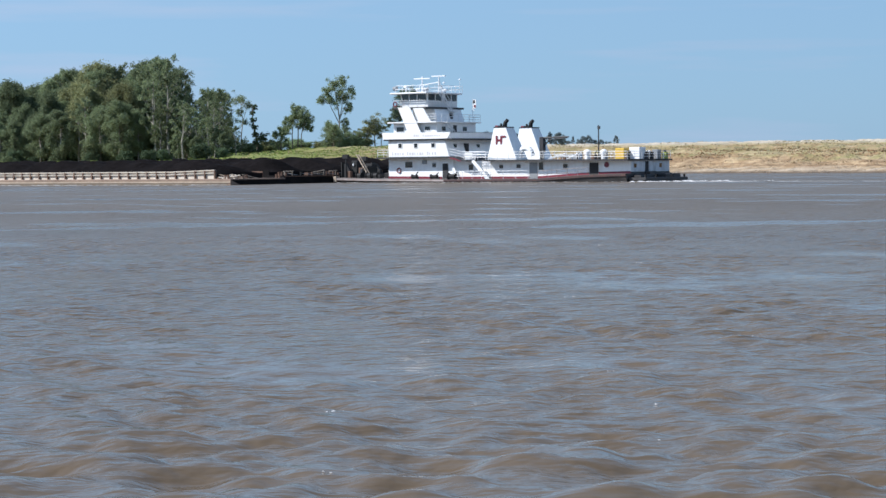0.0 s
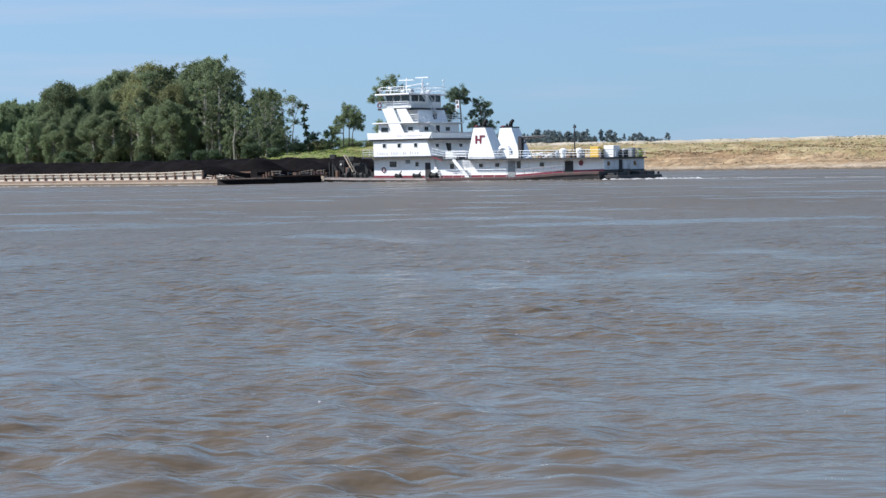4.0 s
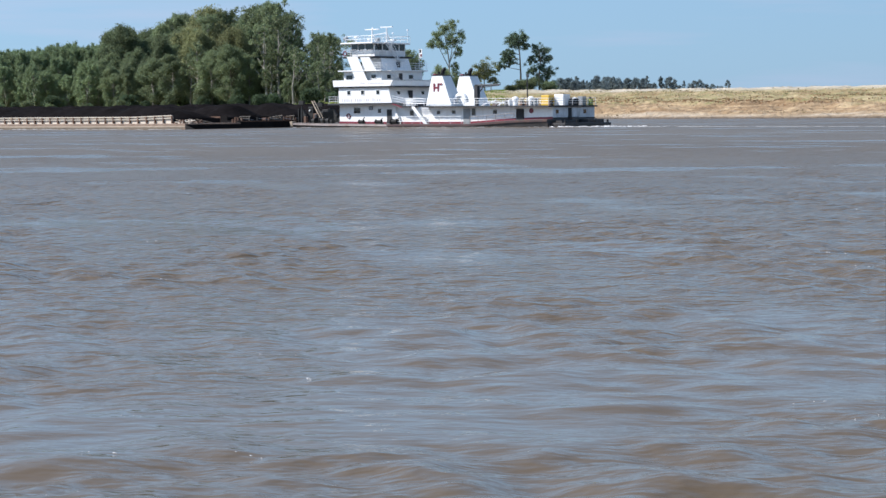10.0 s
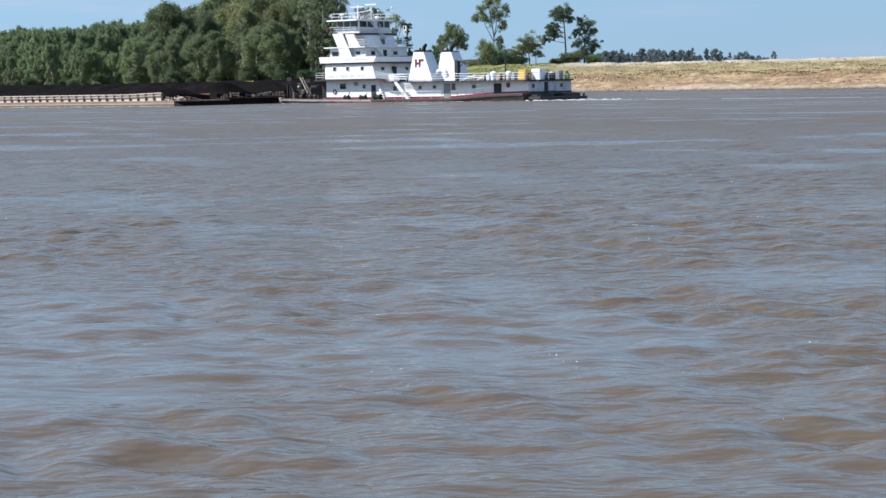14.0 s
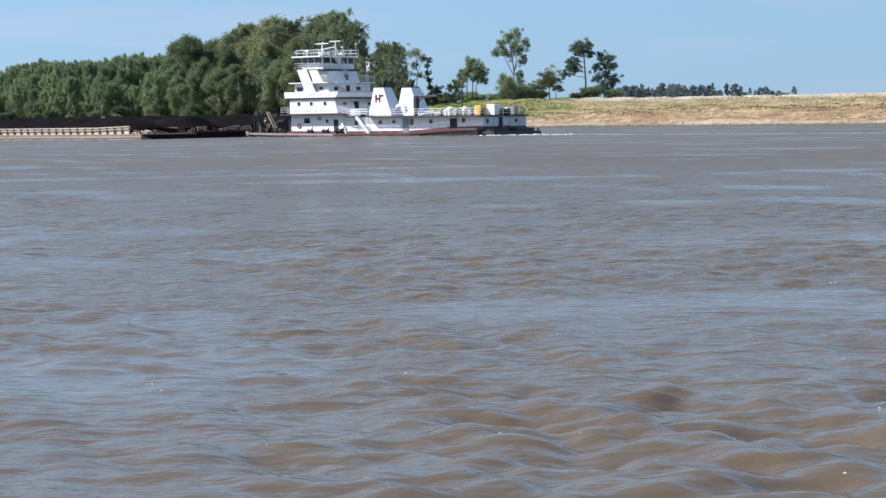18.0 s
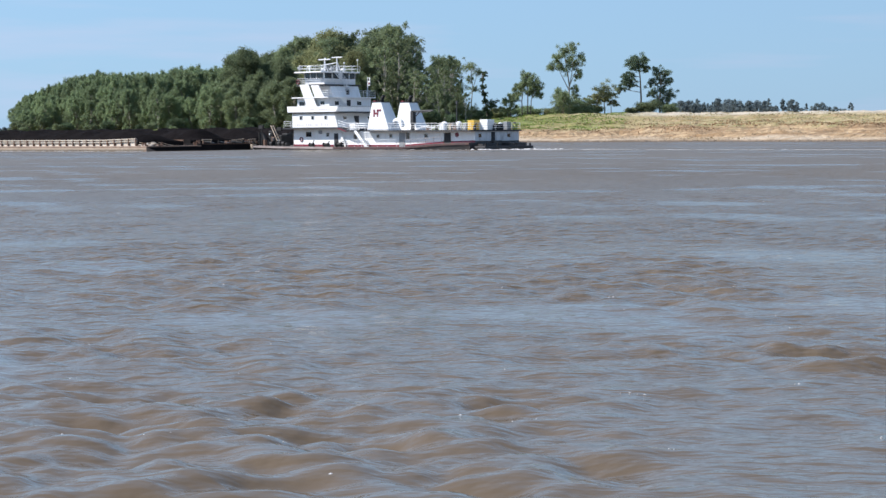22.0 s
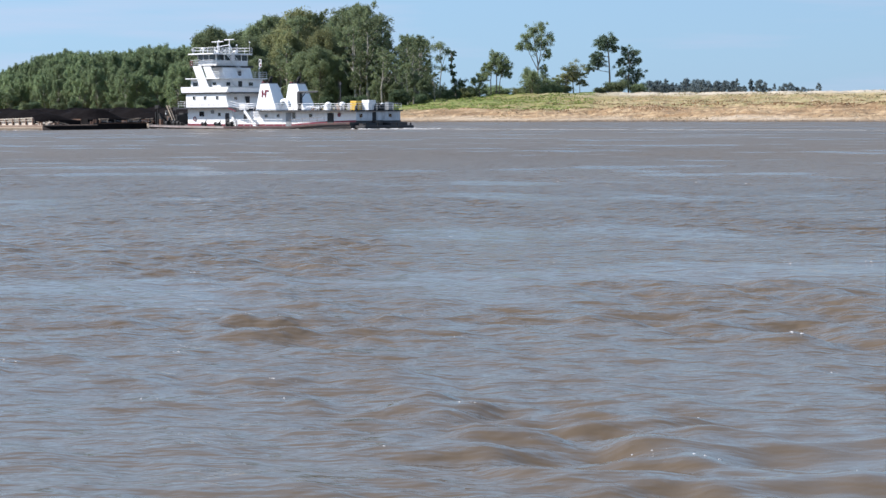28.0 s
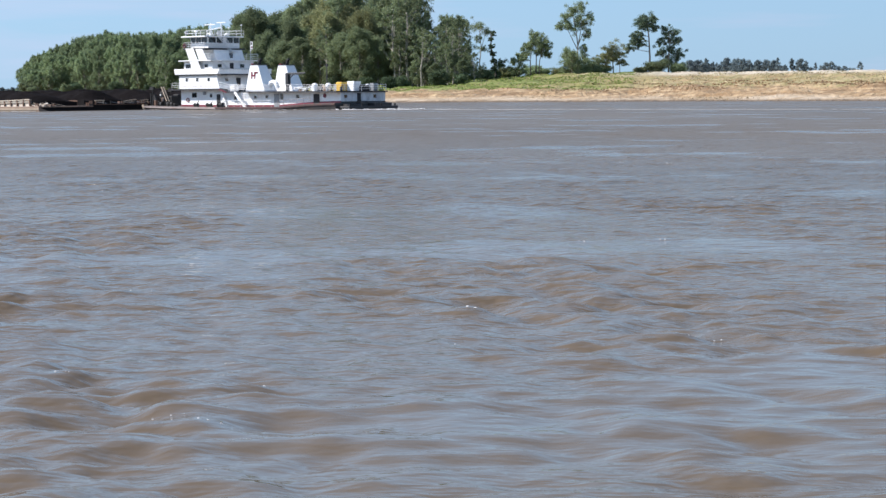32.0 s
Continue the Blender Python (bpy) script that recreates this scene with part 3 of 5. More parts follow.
def tree_kind(seed, height, width, bare, leaf, mat, bark, density=1.0, stems=1, limbs_n=11, top_bias=0.0, clump=0.2, rise=(0.3, 0.75), tall=0.8):
    """The trunk and crown meshes of one kind of tree, its foot at the origin; bare: the share of the height without leaves."""
    rs = random.Random(seed)
    limbs, clumps = [], []
    for s in range(stems):
        lean = Vector((rs.uniform(-1, 1), rs.uniform(-1, 1), 0)) * (0.1 * width if stems == 1 else 0.42 * width)
        base = Vector((rs.uniform(-0.3, 0.3), rs.uniform(-0.3, 0.3), -0.6)) * (1 if stems > 1 else 0.1)
        base.z = -0.6
        h = height * (1 if s == 0 else rs.uniform(0.72, 0.95))
        pts = [base + lean * (i / 6) ** 1.3 + Vector((rs.uniform(-1, 1), rs.uniform(-1, 1), 0)) * 0.02 * h * (i > 0) + Vector((0, 0, h * 0.93 * i / 6)) for i in range(7)]
        limbs.append((pts, 0.016 * height + 0.06, 0.05))
        for k in range(limbs_n):
            f = bare + (1 - bare) * (k + rs.random()) / limbs_n * 0.95
            i = min(5, int(f * 6))
            o = pts[i].lerp(pts[i + 1], f * 6 - i)
            a = k * 2.4 + s * 1.7 + rs.random() * 1.6
            shape = math.sin(math.pi * min(1.0, 0.22 + 0.8 * ((f - bare) / (1 - bare)) ** (1 + top_bias))) ** 0.7
            reach = width * 0.5 * shape * rs.uniform(0.65, 1.1)
            tip = o + Vector((math.cos(a) * reach, math.sin(a) * reach, reach * rs.uniform(*rise)))
            mid = o.lerp(tip, 0.5) + Vector((0, 0, -0.08 * reach))
            limbs.append(([o, mid, tip], 0.05 + 0.006 * height * (1 - f), 0.03))
            for q, rr in ((tip, 1.0), (mid, 0.75), (o.lerp(tip, 0.8) + Vector((rs.uniform(-1, 1), rs.uniform(-1, 1), rs.uniform(-0.5, 1))) * width * 0.12, 0.9)):
                r = width * clump * rs.uniform(0.7, 1.15) * rr
                clumps.append((q.x, q.y, q.z, r, int(density * 190 * (r / 1.2) ** 1.5) + 40))
        for q in (pts[-1], pts[5].lerp(pts[6], 0.7), pts[5].lerp(pts[6], 0.35)):
            clumps.append((q.x + rs.uniform(-0.3, 0.3), q.y, q.z, width * clump * 0.9, int(density * 120)))
    return limb_mesh("trunk", limbs, bark), leaf_mesh("crown", clumps, leaf, seed, mat, tall)


def shaped_tree(seed, stems, masses, leaf, mat, bark, density=1.0):
    """A tree of a known habit: bent stems of (x, z) with a foot radius, and leaf masses (x, z, radius) each on a limb of its own."""
    rs = random.Random(seed)
    limbs, clumps, joints = [], [], []
    for r, *path in stems:
        y = rs.uniform(-0.4, 0.4)
        pts = [Vector((x, y + rs.uniform(-0.2, 0.2) * i, z)) for i, (x, z) in enumerate(path)]
        limbs.append((pts, r, r * 0.35))
        joints += [p.lerp(q, f / 4) for p, q in zip(pts, pts[1:]) for f in range(5)]
    for x, z, r in masses:
        c = Vector((x, rs.uniform(-0.9, 0.9) * r, z))
        below = [p for p in joints if p.z < z - 0.2] or joints
        foot = min(below, key=lambda p: abs(p.x - x) + 0.7 * abs(p.z - (z - 0.6 * r)))
        mid = foot.lerp(c, 0.55) + Vector((0, 0, -0.12 * r))
        limbs.append(([foot, mid, c], 0.09 + 0.02 * r, 0.04))
        for k in range(19):
            d = Vector((rs.gauss(0, 0.58), rs.gauss(0, 0.55), rs.gauss(0, 0.5))) * r
            q = c + d
            limbs.append(([mid.lerp(c, 0.6), q], 0.045, 0.02))
            clumps.append((q.x, q.y, q.z, r * rs.uniform(0.24, 0.45), int(density * 52 * r * rs.uniform(0.7, 1.3)) + 14))
    return limb_mesh("trunk", limbs, bark), leaf_mesh("crown", clumps, leaf, seed, mat)


def tree(name, kind, x, y, size, turn, label, group="", z=None, stretch=1.0, category="tree"):
    ob = new(name)
    z = float(land_height(np.float64(x), np.float64(y))) if z is None else z
    ob.matrix_world = pose(x, y, z - 0.05, 0, 0, turn) @ Matrix.Diagonal((size * stretch, size * stretch, size, 1))
    for nm, me in zip(("trunk", "crown"), kind):
        c = new(nm, me)
        c.parent = ob
    return tagged(ob, label, category, group)


# skyline of the wood: bearing (x over y) and height over distance, seen from the near bank
SKYLINE = [(-0.335, 0.004), (-0.324, 0.0139), (-0.316, 0.0202), (-0.304, 0.0244), (-0.295, 0.0287), (-0.274, 0.0313), (-0.2475, 0.0308), (-0.229, 0.0352), (-0.216, 0.032), (-0.2095, 0.0325),
           (-0.207, 0.0416), (-0.1965, 0.041), (-0.1942, 0.033), (-0.1909, 0.0385), (-0.1842, 0.0433), (-0.1711, 0.048), (-0.1625, 0.0456), (-0.1553, 0.0506), (-0.1482, 0.0472), (-0.1461, 0.05),
           (-0.1344, 0.047), (-0.1317, 0.0526), (-0.1223, 0.0531), (-0.1157, 0.0496), (-0.1147, 0.0425), (-0.1096, 0.0411), (-0.1079, 0.034), (-0.1025, 0.0367), (-0.0939, 0.0381), (-0.0905, 0.029)]


def skyline(b):
    return float(np.interp(b, [p[0] for p in SKYLINE], [p[1] for p in SKYLINE]))


def wood():
    rs = random.Random(11)
    H = 20.0
    broad = [tree_kind(20 + i, H, 11.5, 0.14, 0.19, LEAF, BARK if i % 2 else PALE_BARK, 1.7, limbs_n=30, clump=0.108) for i in range(4)]
    olive = [tree_kind(40 + i, H, 12.0, 0.14, 0.19, LEAF_OLIVE, BARK, 1.7, limbs_n=30, clump=0.108) for i in range(2)]
    thin = [tree_kind(50 + i, H, 8.5, 0.13 + 0.06 * i, 0.17, LEAF, PALE_BARK, 0.85, limbs_n=22, clump=0.085, rise=(0.5, 1.2)) for i in range(3)]
    willow = [tree_kind(60 + i, H, 10.5, 0.05, 0.19, LEAF_WILLOW, PALE_BARK, 1.5, stems=1 + i % 2, limbs_n=46 - 18 * (i % 2), clump=0.08, rise=(0.5, 1.3), tall=1.15) for i in range(4)]
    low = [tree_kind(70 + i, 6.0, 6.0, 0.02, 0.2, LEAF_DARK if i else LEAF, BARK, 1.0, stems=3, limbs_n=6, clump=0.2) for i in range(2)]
    open_top = [tree_kind(90 + i, H, 9.5, 0.2, 0.16, LEAF, PALE_BARK, 0.8, limbs_n=44, clump=0.066, rise=(0.5, 1.3)) for i in range(2)]
    b = -0.3165
    while b < -0.0915:
        for row, (back, share) in enumerate(((12, 0.66), (28, 0.82), (46, 0.95), (64, 1.0), (84, 0.97))):
            bb = b + rs.uniform(-0.004, 0.004)
            d0 = 520 / (1 + 0.78 * bb)
            d = d0 + back + rs.uniform(-7, 7)
            x = bb * d
            z = float(land_height(np.float64(x), np.float64(d)))
            sky_h = min(skyline(bb - 0.004), skyline(bb), skyline(bb + 0.004)) if row < 2 else skyline(bb)
            h = 2.5 + d * sky_h * 1.0 - z
            h *= (rs.uniform(0.42, 0.78) if row == 0 and bb < -0.213 else rs.uniform(0.66, 0.95) if row == 1 and bb < -0.213 else share * (rs.uniform(0.86, 1.04) if row < 3 and bb > -0.213 else rs.uniform(0.94, 1.01)))
            if -0.138 < bb < -0.114:
                h *= 0.9
            if h < 3 or (bb > -0.118 and row == 3):
                continue
            if bb < -0.213:
                kind, lab = willow[rs.randrange(4)], "bright green young willow at the edge of the river"
            elif bb > -0.122 or (bb > -0.17 and rs.random() < (0.4 if row == 0 else 0.2)):
                kind, lab = thin[rs.randrange(3)], "slender pale-trunked tree with thin green crown"
            elif -0.168 < bb < -0.14 and row > 0:
                kind, lab = olive[rs.randrange(2)], "tall olive-green broadleaf tree in the wood"
            else:
                kind, lab = broad[rs.randrange(4)], "tall dark green broadleaf tree in the wood"
            s = h / (H * (0.89 if kind in thin else 0.905))
            tree("tree", kind, x, d, s, rs.uniform(0, 360), lab, "trees of the wood", z, stretch=min(1.5, max(0.72, 0.82 / s ** 0.5)) * rs.uniform(0.85, 1.2))
        b += rs.uniform(0.0036, 0.006) if b < -0.213 else rs.uniform(0.005, 0.0085)
    # single trees that stand out of the canopy, and pale half-bare ones at its edge
    for bb, top, kind, back in ((-0.2015, 0.042, broad[1], 40), (-0.1315, 0.0522, open_top[0], 60), (-0.1268, 0.0535, open_top[1], 58), (-0.1225, 0.053, open_top[0], 50), (-0.1178, 0.0475, open_top[1], 40), (-0.1553, 0.0504, olive[0], 55), (-0.1705, 0.0482, open_top[1], 60), (-0.1475, 0.0498, open_top[0], 62), (-0.1015, 0.0385, thin[2], 30), (-0.0955, 0.038, thin[0], 25)):
        d = 520 / (1 + 0.78 * bb) + back
        z = float(land_height(np.float64(bb * d), np.float64(d)))
        tree("tree", kind, bb * d, d, (2.5 + d * top - z) / (H * 0.9), rs.uniform(0, 360), "tall tree rising out of the wood", "trees of the wood", z, stretch=0.85)
    snag = [tree_kind(80 + i, H, 7.5, 0.25, 0.22, LEAF, PALE_BARK, 0.2, limbs_n=16, clump=0.06, rise=(0.6, 1.3)) for i in range(2)]
    for i, bb in enumerate((-0.1635, -0.1285, -0.1215, -0.1145, -0.1075, -0.0985)):
        d = 520 / (1 + 0.78 * bb) + 9 + 3 * (i % 3)
        z = float(land_height(np.float64(bb * d), np.float64(d)))
        tree("tree", snag[i % 2], bb * d, d, (2.5 + d * skyline(bb) * (0.8 + 0.06 * (i % 3)) - z) / (H * 0.95), rs.uniform(0, 360), "half-bare tree with pale branches at the edge of the wood", "trees of the wood", z)
    for bb in (-0.1165, -0.1125, -0.108, -0.1045, -0.101, -0.097, -0.0935):
        d = 520 / (1 + 0.78 * bb) + rs.uniform(4, 20)
        tree("tree", rs.choice(broad), bb * d, d, rs.uniform(0.3, 0.5), rs.uniform(0, 360), "young leafy tree at the edge of the wood", "trees of the wood")
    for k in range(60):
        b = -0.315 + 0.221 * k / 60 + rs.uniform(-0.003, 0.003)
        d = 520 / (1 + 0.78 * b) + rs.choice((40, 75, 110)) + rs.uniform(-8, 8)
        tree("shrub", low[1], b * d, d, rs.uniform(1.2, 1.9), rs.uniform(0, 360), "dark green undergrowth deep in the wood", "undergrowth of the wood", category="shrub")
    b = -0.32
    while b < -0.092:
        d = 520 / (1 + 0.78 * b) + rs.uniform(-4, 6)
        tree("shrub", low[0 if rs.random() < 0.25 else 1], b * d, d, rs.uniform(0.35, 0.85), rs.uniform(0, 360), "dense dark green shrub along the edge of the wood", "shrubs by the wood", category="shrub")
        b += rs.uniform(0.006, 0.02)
    b = -0.318
    while b < -0.19:
        d = 520 / (1 + 0.78 * b) - rs.uniform(6, 16)
        tree("shrub", low[0], b * d, d, rs.uniform(0.3, 0.6), rs.uniform(0, 360), "low green shrub at the water side of the wood", "shrubs by the wood", category="shrub")
        b += rs.uniform(0.008, 0.02)
    for k in range(3):
        b = rs.uniform(-0.172, -0.096)
        d = 520 / (1 + 0.78 * b) + rs.uniform(2, 16)
        tree("shrub", low[0], b * d, d, rs.uniform(0.6, 1.1), rs.uniform(0, 360), "tall leafy shrub under the trees of the wood", "shrubs by the wood", category="shrub")


def lone_trees():
    rs = random.Random(3)

    def place(bearing, top, d, name, kind, native, turn, label, stretch=1.0):
        z = float(land_height(np.float64(bearing * d), np.float64(d)))
        return tree(name, kind, bearing * d, d, (2.5 + d * top - z) / native, turn, label, "", z, stretch)

    PINE = material("pine_needles", (0.135, 0.185, 0.122), 0.6, leafy=True, spec=0.15, var=0.25, scale=0.5, island=0.5)
    place(-0.0357, 0.0439, 590, "tree", shaped_tree(101, ((0.34, (0.2, -0.6), (0.0, 4), (0.1, 9), (-0.5, 13), (-1.6, 18)), (0.2, (0.1, 8), (1.0, 12), (1.6, 18.5)), (0.16, (0.1, 8.5), (2.2, 12.5), (4.0, 16.2)), (0.16, (0.0, 7.5), (-2.6, 12), (-4.2, 16))),
                                                    ((-4, 16.5, 1.9), (-1.8, 19.0, 1.7), (1.2, 19.2, 1.8), (3.9, 16.8, 1.7), (-5.5, 13.8, 1.5), (3.3, 12.2, 1.3), (0.0, 16.0, 1.8), (-2.4, 14.2, 1.6), (2.0, 14.6, 1.5), (2.0, 8.0, 1.2), (-3.3, 6.4, 1.3), (2.3, 4.9, 1.7), (-1.1, 4.5, 1.9), (-2.8, 2.8, 1.6), (1.7, 2.4, 1.8)),
                                                    0.15, LEAF, PALE_BARK, 0.85), 20.6, 0, "tall vase-shaped tree standing alone on the grassy bank", 0.86)
    place(-0.0567, 0.0312, 590, "tree", shaped_tree(102, ((0.22, (-1.6, -0.6), (-1.7, 4), (-1.0, 9)), (0.24, (0.0, -0.6), (0.2, 4.5), (-0.1, 11)), (0.2, (1.0, -0.6), (1.3, 4), (2.8, 9))),
                                                    ((0.0, 11.0, 1.7), (-1.1, 9.0, 1.8), (2.5, 9.2, 1.5), (3.9, 7.8, 1.2), (-3.4, 6.2, 1.5), (1.3, 6.6, 1.2), (-2.2, 7.6, 1.6), (0.6, 8.6, 1.5), (-4.3, 4.4, 1.0), (3.6, 5.8, 1.0)), 0.16, LEAF, BARK, 1.05), 12.6, 0, "many-stemmed green tree on the grassy bank", 0.85)
    place(-0.0775, 0.0302, 588, "tree", shaped_tree(103, ((0.32, (0.3, -0.6), (0.2, 3), (-0.5, 6), (-0.9, 9.5), (-1.0, 12.8)), (0.12, (-1.0, 11), (-0.4, 13.2))),
                                                    ((0.3, 1.4, 1.5), (0.1, 3.2, 0.9), (1.6, 4.4, 1.1), (-0.3, 5.4, 0.7), (-0.6, 7.2, 0.7), (-0.9, 9.2, 0.65), (-0.9, 11.2, 0.6), (-0.6, 12.6, 0.55)), 0.15, LEAF_DARK, BARK, 1.1), 13.2, 0, "narrow dying tree wrapped in dark vines")
    place(-0.0853, 0.0355, 590, "tree", shaped_tree(104, ((0.2, (0.0, -0.6), (0.1, 5), (0.6, 9), (0.0, 14.6)), (0.1, (0.5, 8.5), (1.6, 12), (2.2, 14))),
                                                    ((-0.6, 15.0, 1.6), (0.9, 14.4, 1.5), (2.4, 13.2, 1.0), (0.9, 8.4, 1.1), (-0.2, 11.4, 1.0), (0.0, 1.6, 2.0), (0.8, 3.2, 1.3)), 0.13, LEAF, PALE_BARK, 0.42), 16.2, 0, "thin pale tree with a small sparse crown")
    place(-0.0184, 0.0236, 595, "tree", shaped_tree(105, ((0.2, (0.4, -0.6), (0.2, 3), (0.3, 7)), (0.14, (-1.4, -0.6), (-1.8, 2.6), (-1.4, 5)), (0.14, (2.0, -0.6), (2.0, 3), (1.9, 5))),
                                                    ((0.3, 7.6, 1.9), (-1.4, 5.8, 1.6), (1.8, 5.8, 1.5), (-2.8, 4.0, 1.5), (0.0, 4.6, 1.4), (2.3, 3.4, 1.2), (-4.4, 2.8, 1.3), (-2.2, 2.0, 1.2)), 0.15, LEAF_OLIVE, PALE_BARK, 1.0), 9.4, 0, "low rounded olive-green tree on the bank", 1.2)
    place(-0.0385, 0.0235, 586, "tree", tree_kind(131, 8, 6, 0.05, 0.15, LEAF, BARK, 0.45, stems=3, limbs_n=10, clump=0.12), 8.3, 40, "bushy young tree below the tall tree")
    place(-0.0315, 0.0175, 588, "tree", tree_kind(132, 6, 5.5, 0.1, 0.15, LEAF_WILLOW, BARK, 0.45, stems=2, limbs_n=9, clump=0.13), 6.3, 10, "bushy young tree below the tall tree")
    place(-0.0655, 0.0215, 592, "tree", tree_kind(133, 8, 5, 0.2, 0.15, LEAF, BARK, 0.7, stems=2, limbs_n=9, clump=0.12), 8.3, 10, "slim green tree on the grassy bank")
    place(-0.0265, 0.018, 592, "tree", tree_kind(106, 7, 5.5, 0.1, 0.15, LEAF_WILLOW, BARK, 0.4, stems=2, limbs_n=7, clump=0.2), 7.3, 0, "small bushy dark green tree on the bank")
    place(0.0003, 0.0386, 600, "pine_tree", shaped_tree(107, ((0.36, (0.0, -0.6), (0.1, 5), (-0.2, 11), (-0.9, 16.6)),),
                                                    ((-1.2, 16.2, 1.9), (-3.0, 14.6, 1.5), (0.9, 15.2, 1.6), (-1.0, 14.0, 1.7), (1.6, 13.6, 1.0), (-3.4, 11.8, 1.4), (-5.0, 9.6, 1.5), (-6.5, 7.8, 1.1), (-3.2, 9.0, 1.3), (-4.6, 11.0, 1.0)), 0.15, PINE, BARK, 1.35), 18.0, 0, "tall pine with a bare trunk and one low bough", 0.93)
    place(0.0099, 0.0312, 602, "pine_tree", shaped_tree(108, ((0.3, (0.0, -0.6), (-0.2, 4), (0.4, 9), (-0.4, 13.0)), (0.14, (0.2, 7), (1.6, 10.5))),
                                                    ((-1.4, 12.4, 1.3), (1.6, 11.8, 1.4), (2.9, 9.8, 1.2), (-2.6, 9.4, 1.4), (0.3, 9.9, 1.2), (3.2, 5.9, 1.5), (0.8, 7.0, 1.2), (-2.5, 6.2, 1.4), (0.0, 3.8, 1.6), (2.2, 4.2, 1.3), (-1.9, 3.0, 1.3)), 0.15, PINE, BARK, 1.1), 13.5, 0, "dark green pine with layered open branches", 0.9)
    low = [tree_kind(110 + i, 4.5, 6.0, 0.02, 0.17, (LEAF, LEAF_OLIVE, LEAF_WILLOW)[i], BARK, 0.6, stems=4, limbs_n=9, clump=0.16, rise=(0.5, 1.3)) for i in range(3)]
    for b in [-0.0925 + 0.0046 * i + rs.uniform(-0.002, 0.002) for i in range(16)] + [-0.004, 0.0035, 0.0145]:
        d = 598 + rs.uniform(-4, 8)
        tree("shrub", low[rs.randrange(3)], b * d, d, rs.uniform(0.35, 0.75), rs.uniform(0, 360), "green shrub on the crest of the bank", "shrubs on the bank", stretch=rs.uniform(1.1, 1.8), category="shrub")
    # distance haze is put into this pale bluish leaf colour
    needles = material("haze_tinted_needles", (0.165, 0.205, 0.21), 0.7, leafy=True, spec=0.15, var=0.25, scale=0.5, island=0.3, objrand=0.25)
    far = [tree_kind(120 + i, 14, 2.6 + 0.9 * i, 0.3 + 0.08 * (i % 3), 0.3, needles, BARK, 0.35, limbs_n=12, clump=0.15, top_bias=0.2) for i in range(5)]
    b = 0.016
    while b < 0.105:
        d = 1500 + rs.uniform(-40, 40)
        h = (0.0088 if b < 0.065 else 0.0084 if b < 0.08 else 0.0066) * (rs.uniform(0.7, 1.08) if rs.random() < 0.45 else rs.uniform(0.4, 0.72))
        tree("pine_tree", far[rs.randrange(5)], b * d, d, (2.5 + d * (0.0084 + h) - 8.4) / 14.3, rs.uniform(0, 360), "distant dark pine behind the sandbar", "distant pines")
        b += rs.uniform(0.0004, 0.0014) if b < 0.066 else rs.uniform(0.001, 0.0034)
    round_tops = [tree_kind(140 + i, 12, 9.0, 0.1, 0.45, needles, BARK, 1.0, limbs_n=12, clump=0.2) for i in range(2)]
    b = -0.42
    while b < -0.318:
        d = 1500 + rs.uniform(-60, 60)
        tree("tree", round_tops[rs.randrange(2)], b * d, d, (2.5 + d * 0.0078 - 8.4) * rs.uniform(0.8, 1.05) / 12.3, rs.uniform(0, 360), "distant haze-tinted tree on the far shore upstream", "distant trees")
        b += rs.uniform(0.0015, 0.0032)


wood()
lone_trees()


# ---- the towboat: x towards the stern, y away from the camera's bank, z up, origin on the waterline ----
def railing(name, pts, parent, height=1.0, post=1.3, mat=None, rails=(1.0, 0.66, 0.33)):
    """A pipe railing along points on a deck."""
    feet = []
    for p, q in zip(pts, pts[1:]):
        p, q = Vector(p), Vector(q)
        k = max(1, round((q - p).length / post))
        feet += [p.lerp(q, i / k) for i in range(k + 1)]
    r = None
    for f in rails:
        bm = bmesh.new()
        for p, q in zip(pts, pts[1:]):
            rod(bm, Vector(p) + Vector((0, 0, height * f)), Vector(q) + Vector((0, 0, height * f)), 0.028, seg=5)
        made = part(name if r is None else "rail", bm, mat or WHITE_RAIL, r or parent)
        r = r or made
    bm = bmesh.new()
    rod(bm, (0, 0, 0), (0, 0, height), 0.03, seg=5)
    first = part("post", bm, mat or WHITE_RAIL, r)
    first.location = feet[0]
    done = [feet[0]]
    for o in feet[1:]:
        if min((o - w).length for w in done) > 0.1:
            done.append(o)
            c = new("post", first.data)
            c.parent, c.location = r, o
    return r


def window(parent, x0, x1, y, z0, z1, out=-1):
    """A dark pane in a thin white frame on a wall that faces along y."""
    bm = bmesh.new()
    f = 0.06
    for d in ((x0 - f, x1 + f, z1, z1 + f), (x0 - f, x1 + f, z0 - f, z0), (x0 - f, x0, z0, z1), (x1, x1 + f, z0, z1)):
        box(bm, d[0], d[1], min(y, y + out * 0.05), max(y, y + out * 0.05), d[2], d[3])
    w = part("window", bm, WHITE, parent)
    boxed("pane", (x0, x1, min(y, y + out * 0.02), max(y, y + out * 0.02), z0, z1), GLASS, w, bevel=0)
    return w


def door(parent, x0, x1, y, z0, z1, out=-1, mat=None):
    bm = bmesh.new()
    box(bm, x0, x1, min(y, y + out * 0.06), max(y, y + out * 0.06), z0, z1)
    d = part("door", bm, mat or DARK, parent, "dark steel door")
    boxed("frame", (x0 - 0.08, x1 + 0.08, min(y, y + out * 0.04), max(y, y + out * 0.04), z1, z1 + 0.1), WHITE, d, bevel=0)
    return d


def end_window(parent, x, y0, y1, z0, z1, mat=None, name="end_window"):
    """A dark pane or door on a wall that faces the stern."""
    return boxed(name, (x - 0.3, x + 0.03, y0, y1, z0, z1), mat or GLASS, parent, bevel=0)


